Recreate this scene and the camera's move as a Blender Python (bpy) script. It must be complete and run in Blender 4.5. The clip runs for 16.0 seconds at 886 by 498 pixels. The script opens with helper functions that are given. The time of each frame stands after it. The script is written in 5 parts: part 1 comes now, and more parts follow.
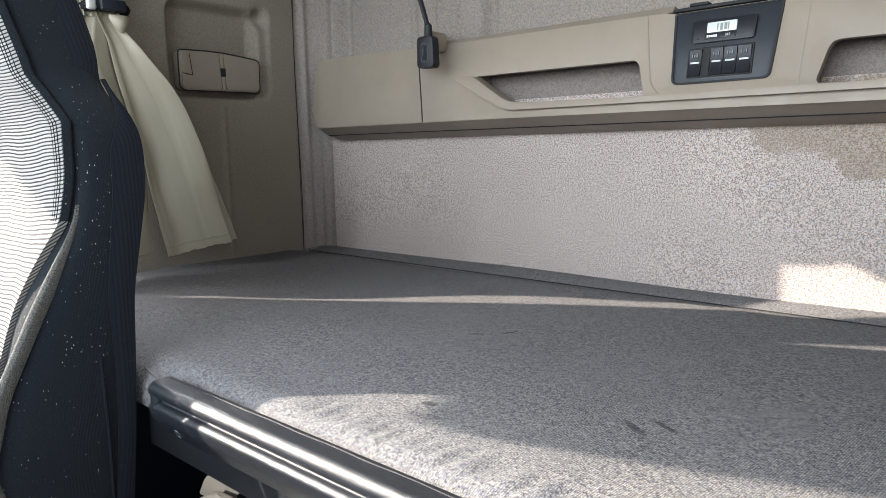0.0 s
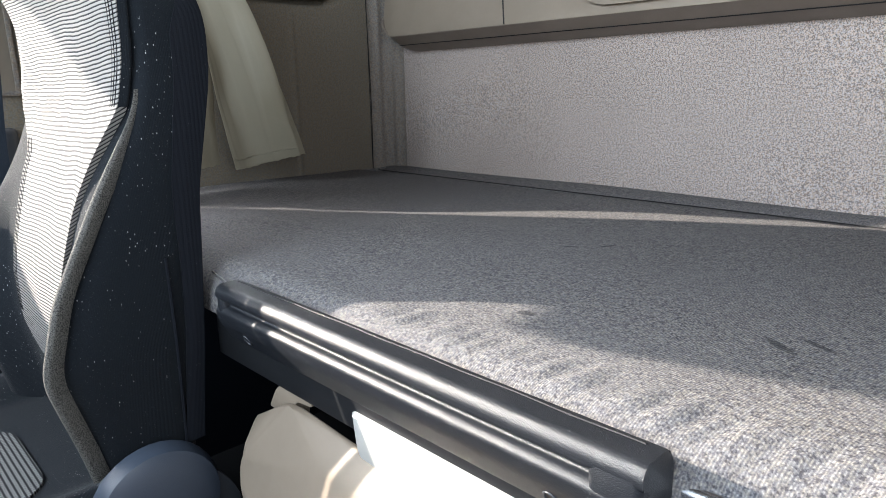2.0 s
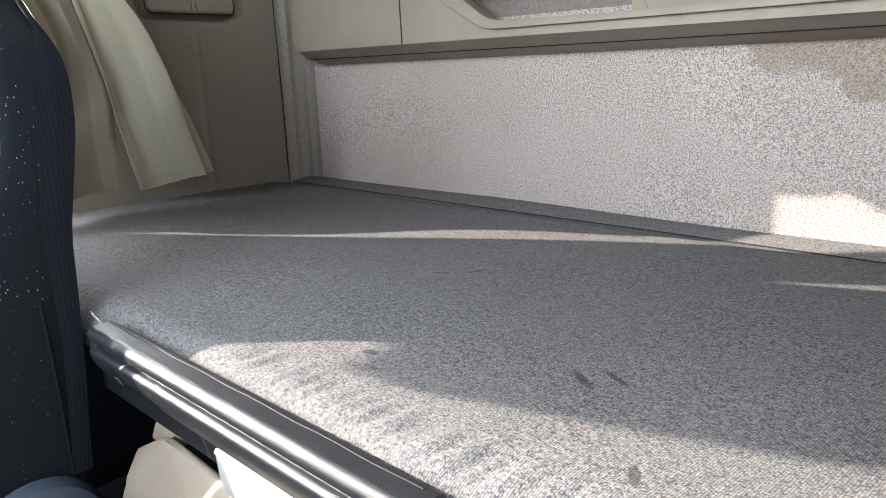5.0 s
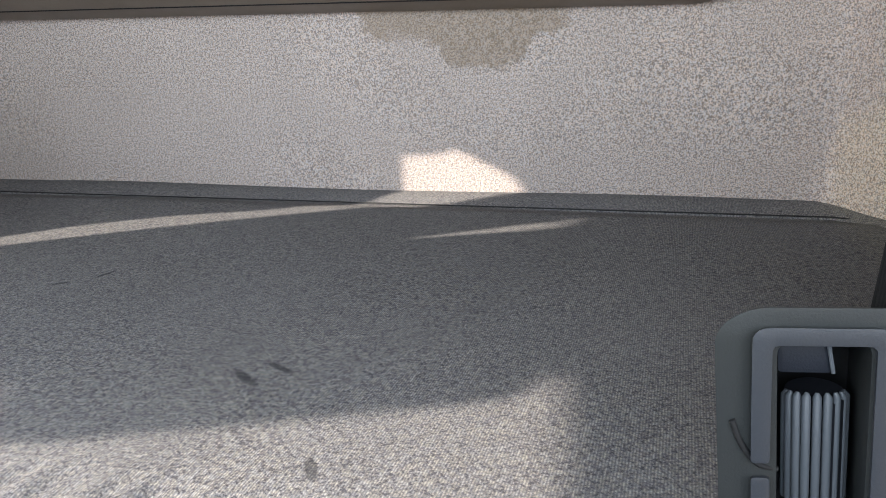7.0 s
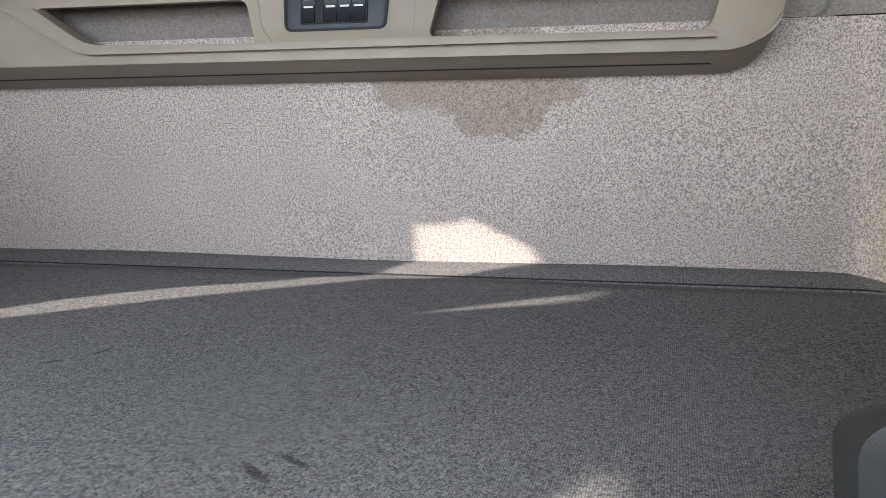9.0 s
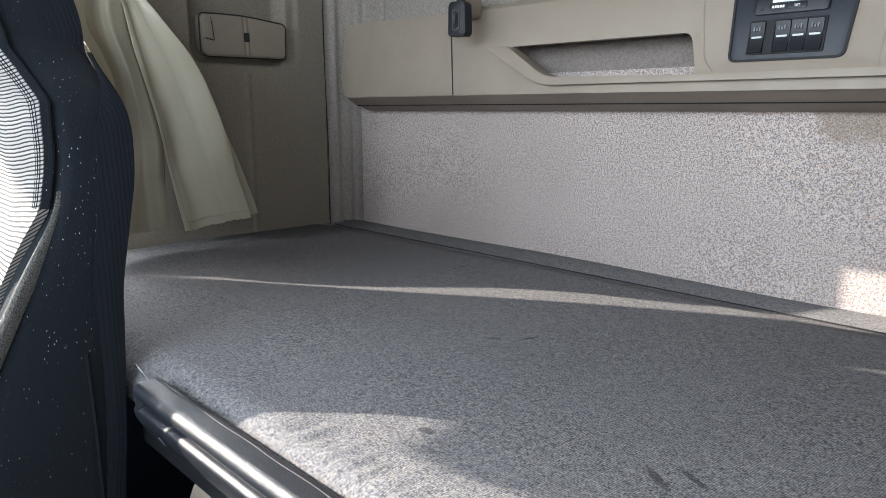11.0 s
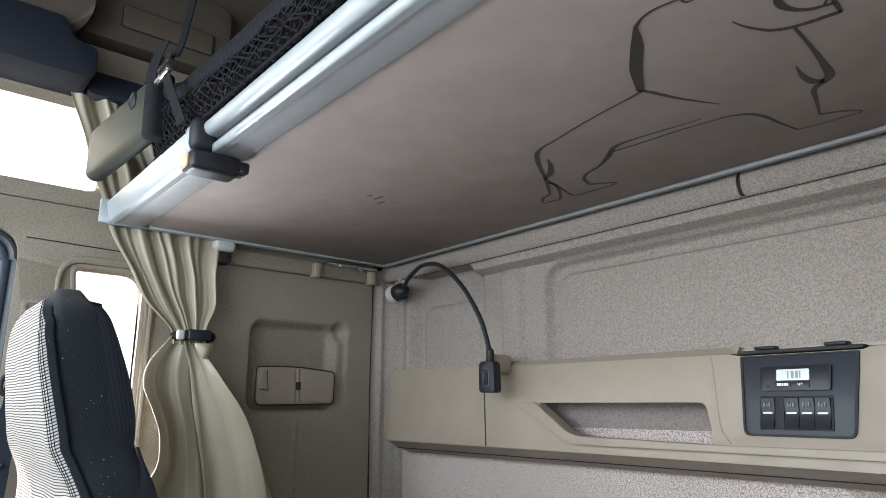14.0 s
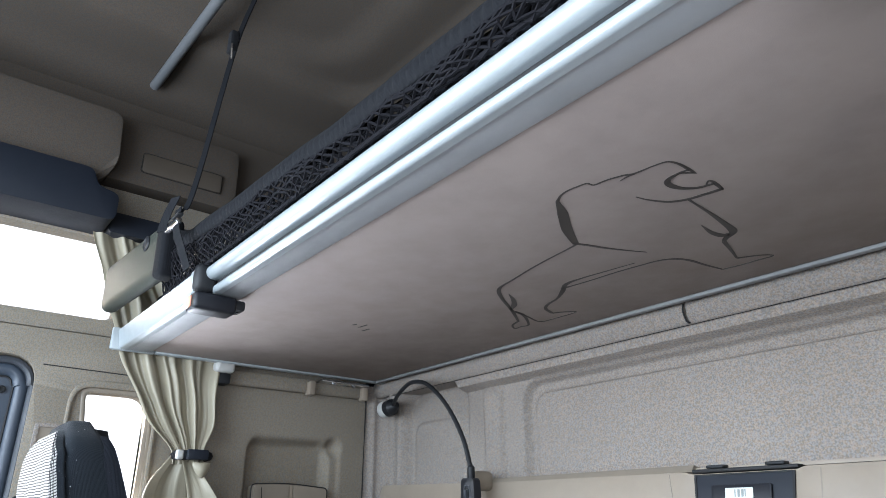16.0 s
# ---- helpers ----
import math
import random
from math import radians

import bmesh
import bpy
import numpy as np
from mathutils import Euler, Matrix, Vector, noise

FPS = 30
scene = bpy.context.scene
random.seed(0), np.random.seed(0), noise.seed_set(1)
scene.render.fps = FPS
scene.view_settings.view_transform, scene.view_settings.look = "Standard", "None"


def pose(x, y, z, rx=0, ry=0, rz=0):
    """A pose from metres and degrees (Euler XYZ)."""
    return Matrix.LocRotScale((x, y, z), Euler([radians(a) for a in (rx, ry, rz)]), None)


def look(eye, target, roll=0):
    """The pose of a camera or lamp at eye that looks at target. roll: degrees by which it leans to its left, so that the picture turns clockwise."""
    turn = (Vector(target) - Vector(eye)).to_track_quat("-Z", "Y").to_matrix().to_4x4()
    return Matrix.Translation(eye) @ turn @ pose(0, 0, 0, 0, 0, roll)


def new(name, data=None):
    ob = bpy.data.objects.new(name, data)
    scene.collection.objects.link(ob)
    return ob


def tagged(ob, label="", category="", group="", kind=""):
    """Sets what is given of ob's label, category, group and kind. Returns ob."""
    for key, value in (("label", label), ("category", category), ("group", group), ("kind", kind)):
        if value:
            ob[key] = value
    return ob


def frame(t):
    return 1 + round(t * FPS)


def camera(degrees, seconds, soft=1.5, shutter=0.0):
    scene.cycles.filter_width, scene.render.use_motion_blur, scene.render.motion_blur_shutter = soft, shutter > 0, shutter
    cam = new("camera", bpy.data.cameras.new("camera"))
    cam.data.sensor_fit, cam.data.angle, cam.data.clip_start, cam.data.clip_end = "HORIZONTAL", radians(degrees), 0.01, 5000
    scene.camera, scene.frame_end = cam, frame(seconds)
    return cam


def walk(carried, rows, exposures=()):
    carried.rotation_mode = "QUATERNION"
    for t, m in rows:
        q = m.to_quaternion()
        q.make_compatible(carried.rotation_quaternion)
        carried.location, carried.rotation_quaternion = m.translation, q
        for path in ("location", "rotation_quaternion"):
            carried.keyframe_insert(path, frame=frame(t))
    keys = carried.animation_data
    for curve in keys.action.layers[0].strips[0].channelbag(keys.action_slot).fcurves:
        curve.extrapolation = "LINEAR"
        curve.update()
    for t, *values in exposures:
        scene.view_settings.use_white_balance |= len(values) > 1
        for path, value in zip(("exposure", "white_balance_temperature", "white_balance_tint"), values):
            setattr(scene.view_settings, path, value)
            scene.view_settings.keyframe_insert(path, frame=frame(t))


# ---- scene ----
cam = camera(68.1, 16.0, soft=0.8)
PATH = [
    (0, (0.616, -1.315, 0.987), (-0.663, 0.192, 0.688), -1.0),
    (0.5, (0.534, -1.275, 0.925), (-0.741, 0.231, 0.598), -0.9),
    (1, (0.522, -1.262, 0.921), (-0.782, 0.198, 0.511), -0.8),
    (1.5, (0.516, -1.26, 0.917), (-0.831, 0.145, 0.458), -1.1),
    (2, (0.526, -1.27, 0.919), (-0.869, 0.081, 0.443), -1.1),
    (2.5, (0.551, -1.265, 0.943), (-0.863, 0.067, 0.469), -0.9),
    (3, (0.545, -1.254, 0.933), (-0.903, 0.049, 0.479), -1.0),
    (3.2, (0.547, -1.25, 0.931), (-0.907, 0.048, 0.486), -1.1),
    (5.3, (0.641, -1.205, 1.006), (-0.552, 0.298, 0.444), -2.1),
    (5.5, (0.629, -1.201, 1.015), (-0.413, 0.337, 0.274), -1.9),
    (6, (0.611, -1.199, 1.013), (-0.041, 0.485, 0.154), -0.2),
    (6.5, (0.635, -1.174, 1.007), (0.256, 0.652, 0.284), -1.1),
    (7, (0.628, -1.178, 1.0), (0.263, 0.676, 0.345), -1.2),
    (7.5, (0.604, -1.191, 0.988), (0.283, 0.689, 0.387), -1.0),
    (8, (0.604, -1.141, 0.997), (0.323, 0.768, 0.469), -1.3),
    (8.2, (0.607, -1.134, 1.002), (0.352, 0.782, 0.489), -1.2),
    (10.3, (0.553, -1.184, 0.977), (-0.398, 0.532, 0.589), -0.0),
    (10.5, (0.567, -1.198, 1.012), (-0.506, 0.435, 0.586), -0.2),
    (11, (0.582, -1.212, 1.02), (-0.785, 0.188, 0.607), 0.1),
    (11.5, (0.595, -1.213, 1.029), (-1.025, -0.115, 0.615), 0.2),
    (12, (0.613, -1.223, 1.056), (-1.036, -0.164, 0.655), -0.1),
    (12.5, (0.621, -1.216, 1.067), (-1.019, -0.14, 0.679), -0.1),
    (13, (0.636, -1.203, 1.09), (-0.899, 0.046, 0.796), -0.0),
    (13.5, (0.649, -1.204, 1.107), (-0.898, 0.061, 1.193), 0.0),
    (14, (0.679, -1.203, 1.145), (-0.807, 0.052, 1.613), 0.0),
    (14.5, (0.693, -1.134, 1.165), (-0.67, 0.189, 1.789), -0.6),
    (15, (0.782, -1.187, 1.177), (-0.567, 0.101, 1.898), -0.2),
    (15.5, (0.865, -1.251, 1.18), (-0.488, 0.009, 1.942), -0.0),
    (16, (0.842, -1.246, 1.163), (-0.592, -0.073, 1.917), -0.5),
]
# seconds, stops, kelvin, tint
EXPOSURE = [(0.0, 2.92, 6490, 12), (0.5, 2.97, 6490, 12), (1.0, 2.89, 6490, 12), (2.0, 2.68, 6370, 12), (3.0, 2.82, 6370, 12), (5.3, 3.0, 6540, 12), (5.6, 2.92, 6530, 12), (6.0, 2.42, 6510, 12), (6.5, 2.44, 6490, 12), (7.0, 2.63, 6470, 12), (8.2, 2.7, 6440, 12), (10.3, 2.67, 6390, 12), (11.0, 2.77, 6290, 12), (11.5, 2.94, 6340, 12), (12.0, 2.87, 6390, 12), (12.5, 2.82, 6420, 12), (13.0, 3.02, 6640, 12), (13.5, 2.98, 6620, 12), (14.0, 2.87, 6480, 12), (14.5, 3.05, 6120, 12), (15.0, 3.13, 6020, 12), (15.5, 3.06, 6020, 12), (16.0, 3.16, 6050, 12)]
walk(cam, [(t, look(eye, target, roll)) for t, eye, target, roll in PATH], EXPOSURE)

# ---- world, sun, sky light, exposure ----
SUN_AZ, SUN_EL = 29.4, 22.0          # the light travels towards +x, turned this far to +y, and falls at this angle
az, el = radians(SUN_AZ), radians(SUN_EL)
sun_way = Vector((math.cos(az) * math.cos(el), math.sin(az) * math.cos(el), -math.sin(el)))
world = bpy.data.worlds.new("sky")
scene.world = world
world.use_nodes = True
wn = world.node_tree
sky = wn.nodes.new("ShaderNodeTexSky")
sky.sky_type, sky.sun_disc = "NISHITA", False
sky.sun_elevation, sky.sun_rotation = el, math.atan2(-sun_way.x, -sun_way.y)
wn.links.new(sky.outputs[0], wn.nodes["Background"].inputs[0])
wn.nodes["Background"].inputs[1].default_value = 0.05
sun = new("sun", bpy.data.lights.new("sun", "SUN"))
sun.data.energy, sun.data.angle, sun.data.color = 2.2, radians(0.55), (1.0, 0.915, 0.79)
sun.matrix_world = Matrix.Translation((-6, -4, 6)) @ sun_way.to_track_quat("-Z", "Y").to_matrix().to_4x4()


def window_light(name, eye, target, wide, high, watts, colour=(0.88, 0.94, 1.0)):
    lamp = bpy.data.lights.new(name, "AREA")
    lamp.shape, lamp.size, lamp.size_y, lamp.energy, lamp.color = "RECTANGLE", wide, high, watts, colour
    ob = new(name, lamp)
    ob.matrix_world = look(eye, target)
    return ob


window_light("windscreen_daylight", (0, -2.12, 1.50), (0, 0, 1.25), 1.9, 0.9, 8.0, (0.81, 0.92, 1.0))
window_light("right_window_daylight", (1.16, -1.5, 1.2), (-1, -1.2, 1.1), 0.75, 0.55, 1.2)
window_light("left_window_daylight", (-1.085, -1.56, 1.2), (1, -1.3, 1.1), 0.62, 0.55, 0.5)
window_light("quarter_window_daylight", (-1.041, -0.812, 1.14), (0.2, -1.05, 0.55), 0.13, 0.56, 1.0, (0.90, 0.95, 1.0))

# ---- materials ----
def principled(name, colour, rough=0.6, metal=0.0, spec=0.5):
    m = bpy.data.materials.new(name)
    m.use_nodes = True
    b = m.node_tree.nodes["Principled BSDF"]
    b.inputs["Base Color"].default_value = (*colour, 1)
    b.inputs["Roughness"].default_value = rough
    b.inputs["Metallic"].default_value = metal
    b.inputs["Specular IOR Level"].default_value = spec
    return m


class Net:
    """Short hand for wiring a material's nodes."""

    def __init__(self, m):
        self.t = m.node_tree
        self.b = self.t.nodes["Principled BSDF"]
        self.co = self.t.nodes.new("ShaderNodeTexCoord").outputs["Object"]

    def put(self, socket, value):
        if hasattr(value, "is_output"):
            self.t.links.new(value, socket)
        else:
            socket.default_value = value

    def noise(self, scale, detail=3.0, rough=0.55, co=None, distort=0.0):
        n = self.t.nodes.new("ShaderNodeTexNoise")
        self.put(n.inputs["Vector"], co or self.co)
        n.inputs["Scale"].default_value, n.inputs["Detail"].default_value = scale, detail
        n.inputs["Roughness"].default_value, n.inputs["Distortion"].default_value = rough, distort
        return n.outputs["Fac"]

    def voronoi(self, scale, out="Distance", co=None):
        n = self.t.nodes.new("ShaderNodeTexVoronoi")
        self.put(n.inputs["Vector"], co or self.co)
        n.inputs["Scale"].default_value = scale
        return n.outputs[out]

    def ramp(self, fac, *stops):
        n = self.t.nodes.new("ShaderNodeValToRGB")
        e = n.color_ramp.elements
        for i, (at, v) in enumerate(stops):
            s = e[i] if i < 2 else e.new(at)
            s.position = at
            s.color = (*v, 1) if hasattr(v, "__len__") else (v, v, v, 1)
        self.put(n.inputs[0], fac)
        return n.outputs[0]

    def math(self, op, a, b=0.0, c=0.0, clamp=False):
        n = self.t.nodes.new("ShaderNodeMath")
        n.operation, n.use_clamp = op, clamp
        for s, v in zip(n.inputs, (a, b, c)):
            self.put(s, v)
        return n.outputs[0]

    def mix(self, fac, a, b, blend="MIX"):
        n = self.t.nodes.new("ShaderNodeMix")
        n.data_type, n.blend_type = "RGBA", blend
        self.put(n.inputs[0], fac)
        for s, v in zip((n.inputs[6], n.inputs[7]), (a, b)):
            self.put(s, v if hasattr(v, "is_output") else (*v, 1))
        return n.outputs[2]

    def xyz(self):
        n = self.t.nodes.new("ShaderNodeSeparateXYZ")
        self.put(n.inputs[0], self.co)
        return n.outputs

    def scaled(self, sx, sy, sz, rz=0.0):
        n = self.t.nodes.new("ShaderNodeMapping")
        self.put(n.inputs["Vector"], self.co)
        n.inputs["Scale"].default_value = (sx, sy, sz)
        n.inputs["Rotation"].default_value = (0, 0, rz)
        return n.outputs[0]

    def bump(self, height, strength=0.3, distance=0.001, normal=None):
        n = self.t.nodes.new("ShaderNodeBump")
        n.inputs["Strength"].default_value, n.inputs["Distance"].default_value = strength, distance
        self.put(n.inputs["Height"], height)
        if normal:
            self.put(n.inputs["Normal"], normal)
        self.put(self.b.inputs["Normal"], n.outputs[0])
        return n.outputs[0]

    def colour(self, v):
        self.put(self.b.inputs["Base Color"], v)

    def rough(self, v):
        self.put(self.b.inputs["Roughness"], v)

    def spot(self, a, b, x, y, rx, ry, turn=0.0, wobble=None, amount=0.0, soft=0.35):
        """A soft-edged elliptical mark round (x, y) on the coordinates a and b; 1 inside."""
        c, s = math.cos(turn), math.sin(turn)
        u = self.math("SUBTRACT", a, x)
        v = self.math("SUBTRACT", b, y)
        p = self.math("ADD", self.math("MULTIPLY", u, c / rx), self.math("MULTIPLY", v, s / rx))
        q = self.math("SUBTRACT", self.math("MULTIPLY", v, c / ry), self.math("MULTIPLY", u, s / ry))
        d = self.math("SQRT", self.math("ADD", self.math("MULTIPLY", p, p), self.math("MULTIPLY", q, q)))
        if wobble:
            d = self.math("ADD", d, self.math("MULTIPLY", self.math("SUBTRACT", wobble, 0.5), amount))
        return self.math("DIVIDE", self.math("SUBTRACT", 1.0, d), soft, clamp=True)


def fleece(name, base, dark, stain=False, cover=0.6, grain=385.0, relief=0.5):
    """Speckled needle-felt lining: flecks of two sizes, clouds, and a fibrous nap."""
    m = principled(name, base, 1.0, 0, 0.05)
    n = Net(m)
    speck = n.noise(grain, 1.0, 0.6)
    clump = n.noise(grain * 0.46, 1.0, 0.5)
    cloud = n.noise(3.5, 4.0, 0.6)
    both = n.math("ADD", n.math("MULTIPLY", speck, 0.70), n.math("MULTIPLY", clump, 0.30))
    mask = n.ramp(both, (0.39, 0.0), (0.59, 1.0))
    tint = n.ramp(n.noise(grain * 0.7, 1.0, 0.5), (0.40, (0.93, 0.99, 1.06)), (0.60, (1.07, 1.0, 0.93)))
    col = n.mix(n.math("MULTIPLY", n.math("SUBTRACT", 1.0, mask), cover), base, dark)
    col = n.mix(1.0, col, tint, "MULTIPLY")
    col = n.mix(n.ramp(cloud, (0.35, 0.0), (0.7, 0.16)), col, dark)
    if stain:
        x, y, z = n.xyz()
        wob = n.noise(16, 5.0, 0.7)
        a = n.spot(x, z, 0.44, 1.03, 0.20, 0.075, 0, wob, 1.1, 0.12)
        b = n.spot(x, z, 0.475, 0.975, 0.085, 0.06, 0, wob, 1.1, 0.12)
        both = n.math("MAXIMUM", a, b)
        tide = n.noise(40, 4.0, 0.7)
        col = n.mix(n.math("MULTIPLY", both, n.math("ADD", 0.30, n.math("MULTIPLY", tide, 0.42))), col, (0.20, 0.15, 0.10))
    n.colour(col)
    n.bump(both, relief, 0.0014)
    return m


def plastic(name, colour, rough=0.5, grain=0.25, dust=0.0, scale=900.0, spec=0.45, wear=0.05):
    m = principled(name, colour, rough, 0, spec)
    n = Net(m)
    fine, cloud = n.noise(scale, 2.0), n.noise(9, 5.0, 0.65)
    c = n.mix(n.ramp(cloud, (0.38, 0.0), (0.72, 1.0)), colour, [v * (1 - 2.2 * wear) for v in colour])
    if dust:
        d = n.math("MULTIPLY", n.ramp(n.noise(420, 2.0, 0.7), (0.62, 0.0), (0.74, 1.0)), n.ramp(n.noise(5, 3.0), (0.4, 0.2), (0.65, 1.0)))
        c = n.mix(n.math("MULTIPLY", d, dust), c, (0.42, 0.41, 0.39))
    n.colour(c)
    n.rough(n.ramp(cloud, (0.3, max(0.05, rough - 0.07)), (0.75, min(1.0, rough + 0.1))))
    n.bump(fine, grain, 0.0006)
    return m


def cloth(name, colour, dark, lint=0.0, thread=620.0, rough=0.9, spec=0.2, weave=0.5, sheen=0.0, thinness=0.0, relief=0.4):
    m = principled(name, colour, rough, 0, spec)
    n = Net(m)
    w = n.t.nodes.new("ShaderNodeTexWave")
    n.put(w.inputs["Vector"], n.scaled(1, 1, 1, 0.6))
    w.inputs["Scale"].default_value, w.inputs["Distortion"].default_value = thread / 6.3, 1.2
    w.inputs["Detail"].default_value, w.inputs["Detail Scale"].default_value = 2.0, 4.0
    fibre = n.noise(700, 2.0, 0.6)
    cloud = n.noise(6, 4.0, 0.6)
    c = n.mix(n.math("MULTIPLY", n.ramp(fibre, (0.36, 1.0), (0.62, 0.0)), weave), colour, dark)
    c = n.mix(n.ramp(cloud, (0.3, 0.0), (0.75, 0.22)), c, dark)
    if lint:
        spots = n.math("MULTIPLY", n.ramp(n.voronoi(190, co=n.scaled(1.0, 1.0, 0.55)), (0.06, 1.0), (0.14, 0.0)), n.ramp(n.noise(19, 3.0, 0.6), (0.50, 0.0), (0.60, 1.0)))
        dust = n.ramp(n.noise(520, 2.0, 0.6), (0.66, 0.0), (0.76, 1.0))
        hair = n.ramp(n.noise(150, 3.0, 0.8, n.scaled(1.0, 1.0, 0.35)), (0.72, 0.0), (0.77, 1.0))
        c = n.mix(n.math("MULTIPLY", n.math("MAXIMUM", n.math("MAXIMUM", spots, n.math("MULTIPLY", dust, 0.12)), n.math("MULTIPLY", hair, 0.6)), lint), c, (0.6, 0.6, 0.6))
    n.colour(c)
    n.bump(n.math("ADD", n.math("MULTIPLY", w.outputs["Fac"], 0.5), fibre), relief, 0.0009)
    if sheen:
        n.b.inputs["Sheen Weight"].default_value = sheen
        n.b.inputs["Sheen Roughness"].default_value = 0.5
    if thinness:
        thin = n.t.nodes.new("ShaderNodeBsdfTranslucent")
        both = n.t.nodes.new("ShaderNodeMixShader")
        n.put(thin.inputs["Color"], c)
        both.inputs[0].default_value = thinness
        n.t.links.new(n.b.outputs[0], both.inputs[1])
        n.t.links.new(thin.outputs[0], both.inputs[2])
        n.t.links.new(both.outputs[0], n.t.nodes["Material Output"].inputs[0])
    return m


M = {}
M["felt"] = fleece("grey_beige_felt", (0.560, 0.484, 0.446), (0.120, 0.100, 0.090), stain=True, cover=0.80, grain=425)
# Upper lining: darker felt copy, its shade under the bunk put into the colour.
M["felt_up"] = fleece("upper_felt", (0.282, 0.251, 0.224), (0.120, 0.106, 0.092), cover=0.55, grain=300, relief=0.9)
# Side lining: the dimness of the left corner is painted in as darker felt.
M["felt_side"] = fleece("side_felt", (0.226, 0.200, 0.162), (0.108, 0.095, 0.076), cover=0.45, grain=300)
# Brown roof felt, lowered in tone so the colour carries the ceiling's shade.
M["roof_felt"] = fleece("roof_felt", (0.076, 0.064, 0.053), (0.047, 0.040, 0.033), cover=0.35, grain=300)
# Pocket felt is darkened so the recess's shade sits in its colour.
M["pocket_felt"] = fleece("pocket_lining", (0.235, 0.205, 0.188), (0.10, 0.085, 0.076), cover=0.5)
M["beige"] = plastic("beige_plastic", (0.258, 0.214, 0.167), 0.5, 0.22, scale=1200)
M["beige_box"] = plastic("pale_beige_plastic", (0.265, 0.216, 0.166), 0.45, 0.12)
M["flap"] = plastic("flap_plastic", (0.222, 0.188, 0.148), 0.45, 0.15)
M["brown"] = plastic("brown_plastic", (0.205, 0.165, 0.135), 0.5, 0.25)
M["white"] = plastic("white_plastic", (0.43, 0.43, 0.41), 0.4, 0.1)
M["black"] = plastic("black_plastic", (0.012, 0.013, 0.015), 0.5, 0.3, spec=0.3)
M["rail"] = plastic("grained_black_plastic", (0.014, 0.016, 0.020), 0.38, 0.7, dust=0.08, scale=1000, spec=0.5)
M["panel"] = plastic("slate_panel_plastic", (0.022, 0.025, 0.032), 0.45, 0.15, spec=0.3)
M["key"] = plastic("switch_plastic", (0.013, 0.014, 0.018), 0.42, 0.1, spec=0.3)
M["arm"] = plastic("matt_black_plastic", (0.024, 0.0265, 0.027), 0.5, 0.35, spec=0.3)
M["rib"] = plastic("grey_ribbed_plastic", (0.085, 0.095, 0.108), 0.4, 0.15, spec=0.4)
M["navy"] = plastic("dark_navy_plastic", (0.009, 0.012, 0.019), 0.5, 0.3, spec=0.3)
M["door"] = plastic("slate_blue_plastic", (0.036, 0.047, 0.064), 0.45, 0.3)
M["slate"] = plastic("grey_blue_plastic", (0.034, 0.038, 0.046), 0.45, 0.3)
M["recliner"] = plastic("slate_blue_cover", (0.045, 0.058, 0.082), 0.42, 0.3)
M["ink"] = principled("white_print", (0.75, 0.75, 0.72), 0.5)
M["lcd"] = plastic("display_glass", (0.62, 0.65, 0.62), 0.2, 0.0)
M["icon"] = principled("dim_print", (0.16, 0.17, 0.18), 0.5)
M["lcd_dark"] = principled("display_segments", (0.22, 0.24, 0.23), 0.3)
# Near-black for joints and small parts; also paints the shade inside gaps and recesses.
M["void"] = principled("near_black_fill", (0.006, 0.006, 0.007), 0.7)
M["red"] = plastic("red_plastic", (0.75, 0.06, 0.04), 0.35, 0.05)
M["orange"] = plastic("orange_plastic", (0.50, 0.21, 0.14), 0.4, 0.05)
M["silver"] = plastic("silver_paint", (0.50, 0.56, 0.53), 0.35, 0.05)
M["seat_dark"] = cloth("seat_dark_cloth", (0.0085, 0.0120, 0.0165), (0.0034, 0.0048, 0.0070), lint=0.8, sheen=0.07, thread=1900)
M["seat_side"] = cloth("seat_side_cloth", (0.009, 0.011, 0.016), (0.005, 0.006, 0.009), lint=0.1)
M["belt"] = cloth("belt_webbing", (0.020, 0.027, 0.038), (0.010, 0.013, 0.019), thread=900)
M["strap"] = cloth("webbing", (0.0070, 0.0078, 0.0100), (0.004, 0.0044, 0.0056), thread=900)
M["curtain"] = cloth("curtain_cloth", (0.330, 0.297, 0.220), (0.248, 0.222, 0.164), thread=1400, weave=0.3, rough=0.45, spec=0.38, thinness=0.12, relief=0.08)
M["sleeve"] = cloth("grey_green_vinyl", (0.034, 0.039, 0.031), (0.022, 0.025, 0.021), thread=900, rough=0.6)
M["cord"] = principled("black_net_cord", (0.008, 0.008, 0.010), 0.9, 0, 0.1)
# Grey stands in for sunlight on the bolster's dark cloth edge.
M["lit_welt"] = cloth("sunlit_grey_piping", (0.150, 0.145, 0.132), (0.012, 0.012, 0.013), thread=800, weave=0.9)
M["alu"] = plastic("satin_aluminium", (0.33, 0.365, 0.38), 0.36, 0.06, spec=0.5)
M["alu"].node_tree.nodes["Principled BSDF"].inputs["Metallic"].default_value = 0.25
M["alu_lip"] = plastic("dull_aluminium", (0.28, 0.29, 0.30), 0.5, 0.06, spec=0.4)
M["dull_steel"] = plastic("dull_grey_steel", (0.11, 0.115, 0.12), 0.4, 0.08, spec=0.5)
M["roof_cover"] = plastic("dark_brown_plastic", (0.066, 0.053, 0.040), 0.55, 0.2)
M["strip"] = plastic("grey_edge_strip", (0.17, 0.175, 0.175), 0.5, 0.06, spec=0.4)
M["steel"] = plastic("bright_steel", (0.62, 0.63, 0.65), 0.25, 0.05)
M["steel"].node_tree.nodes["Principled BSDF"].inputs["Metallic"].default_value = 1.0
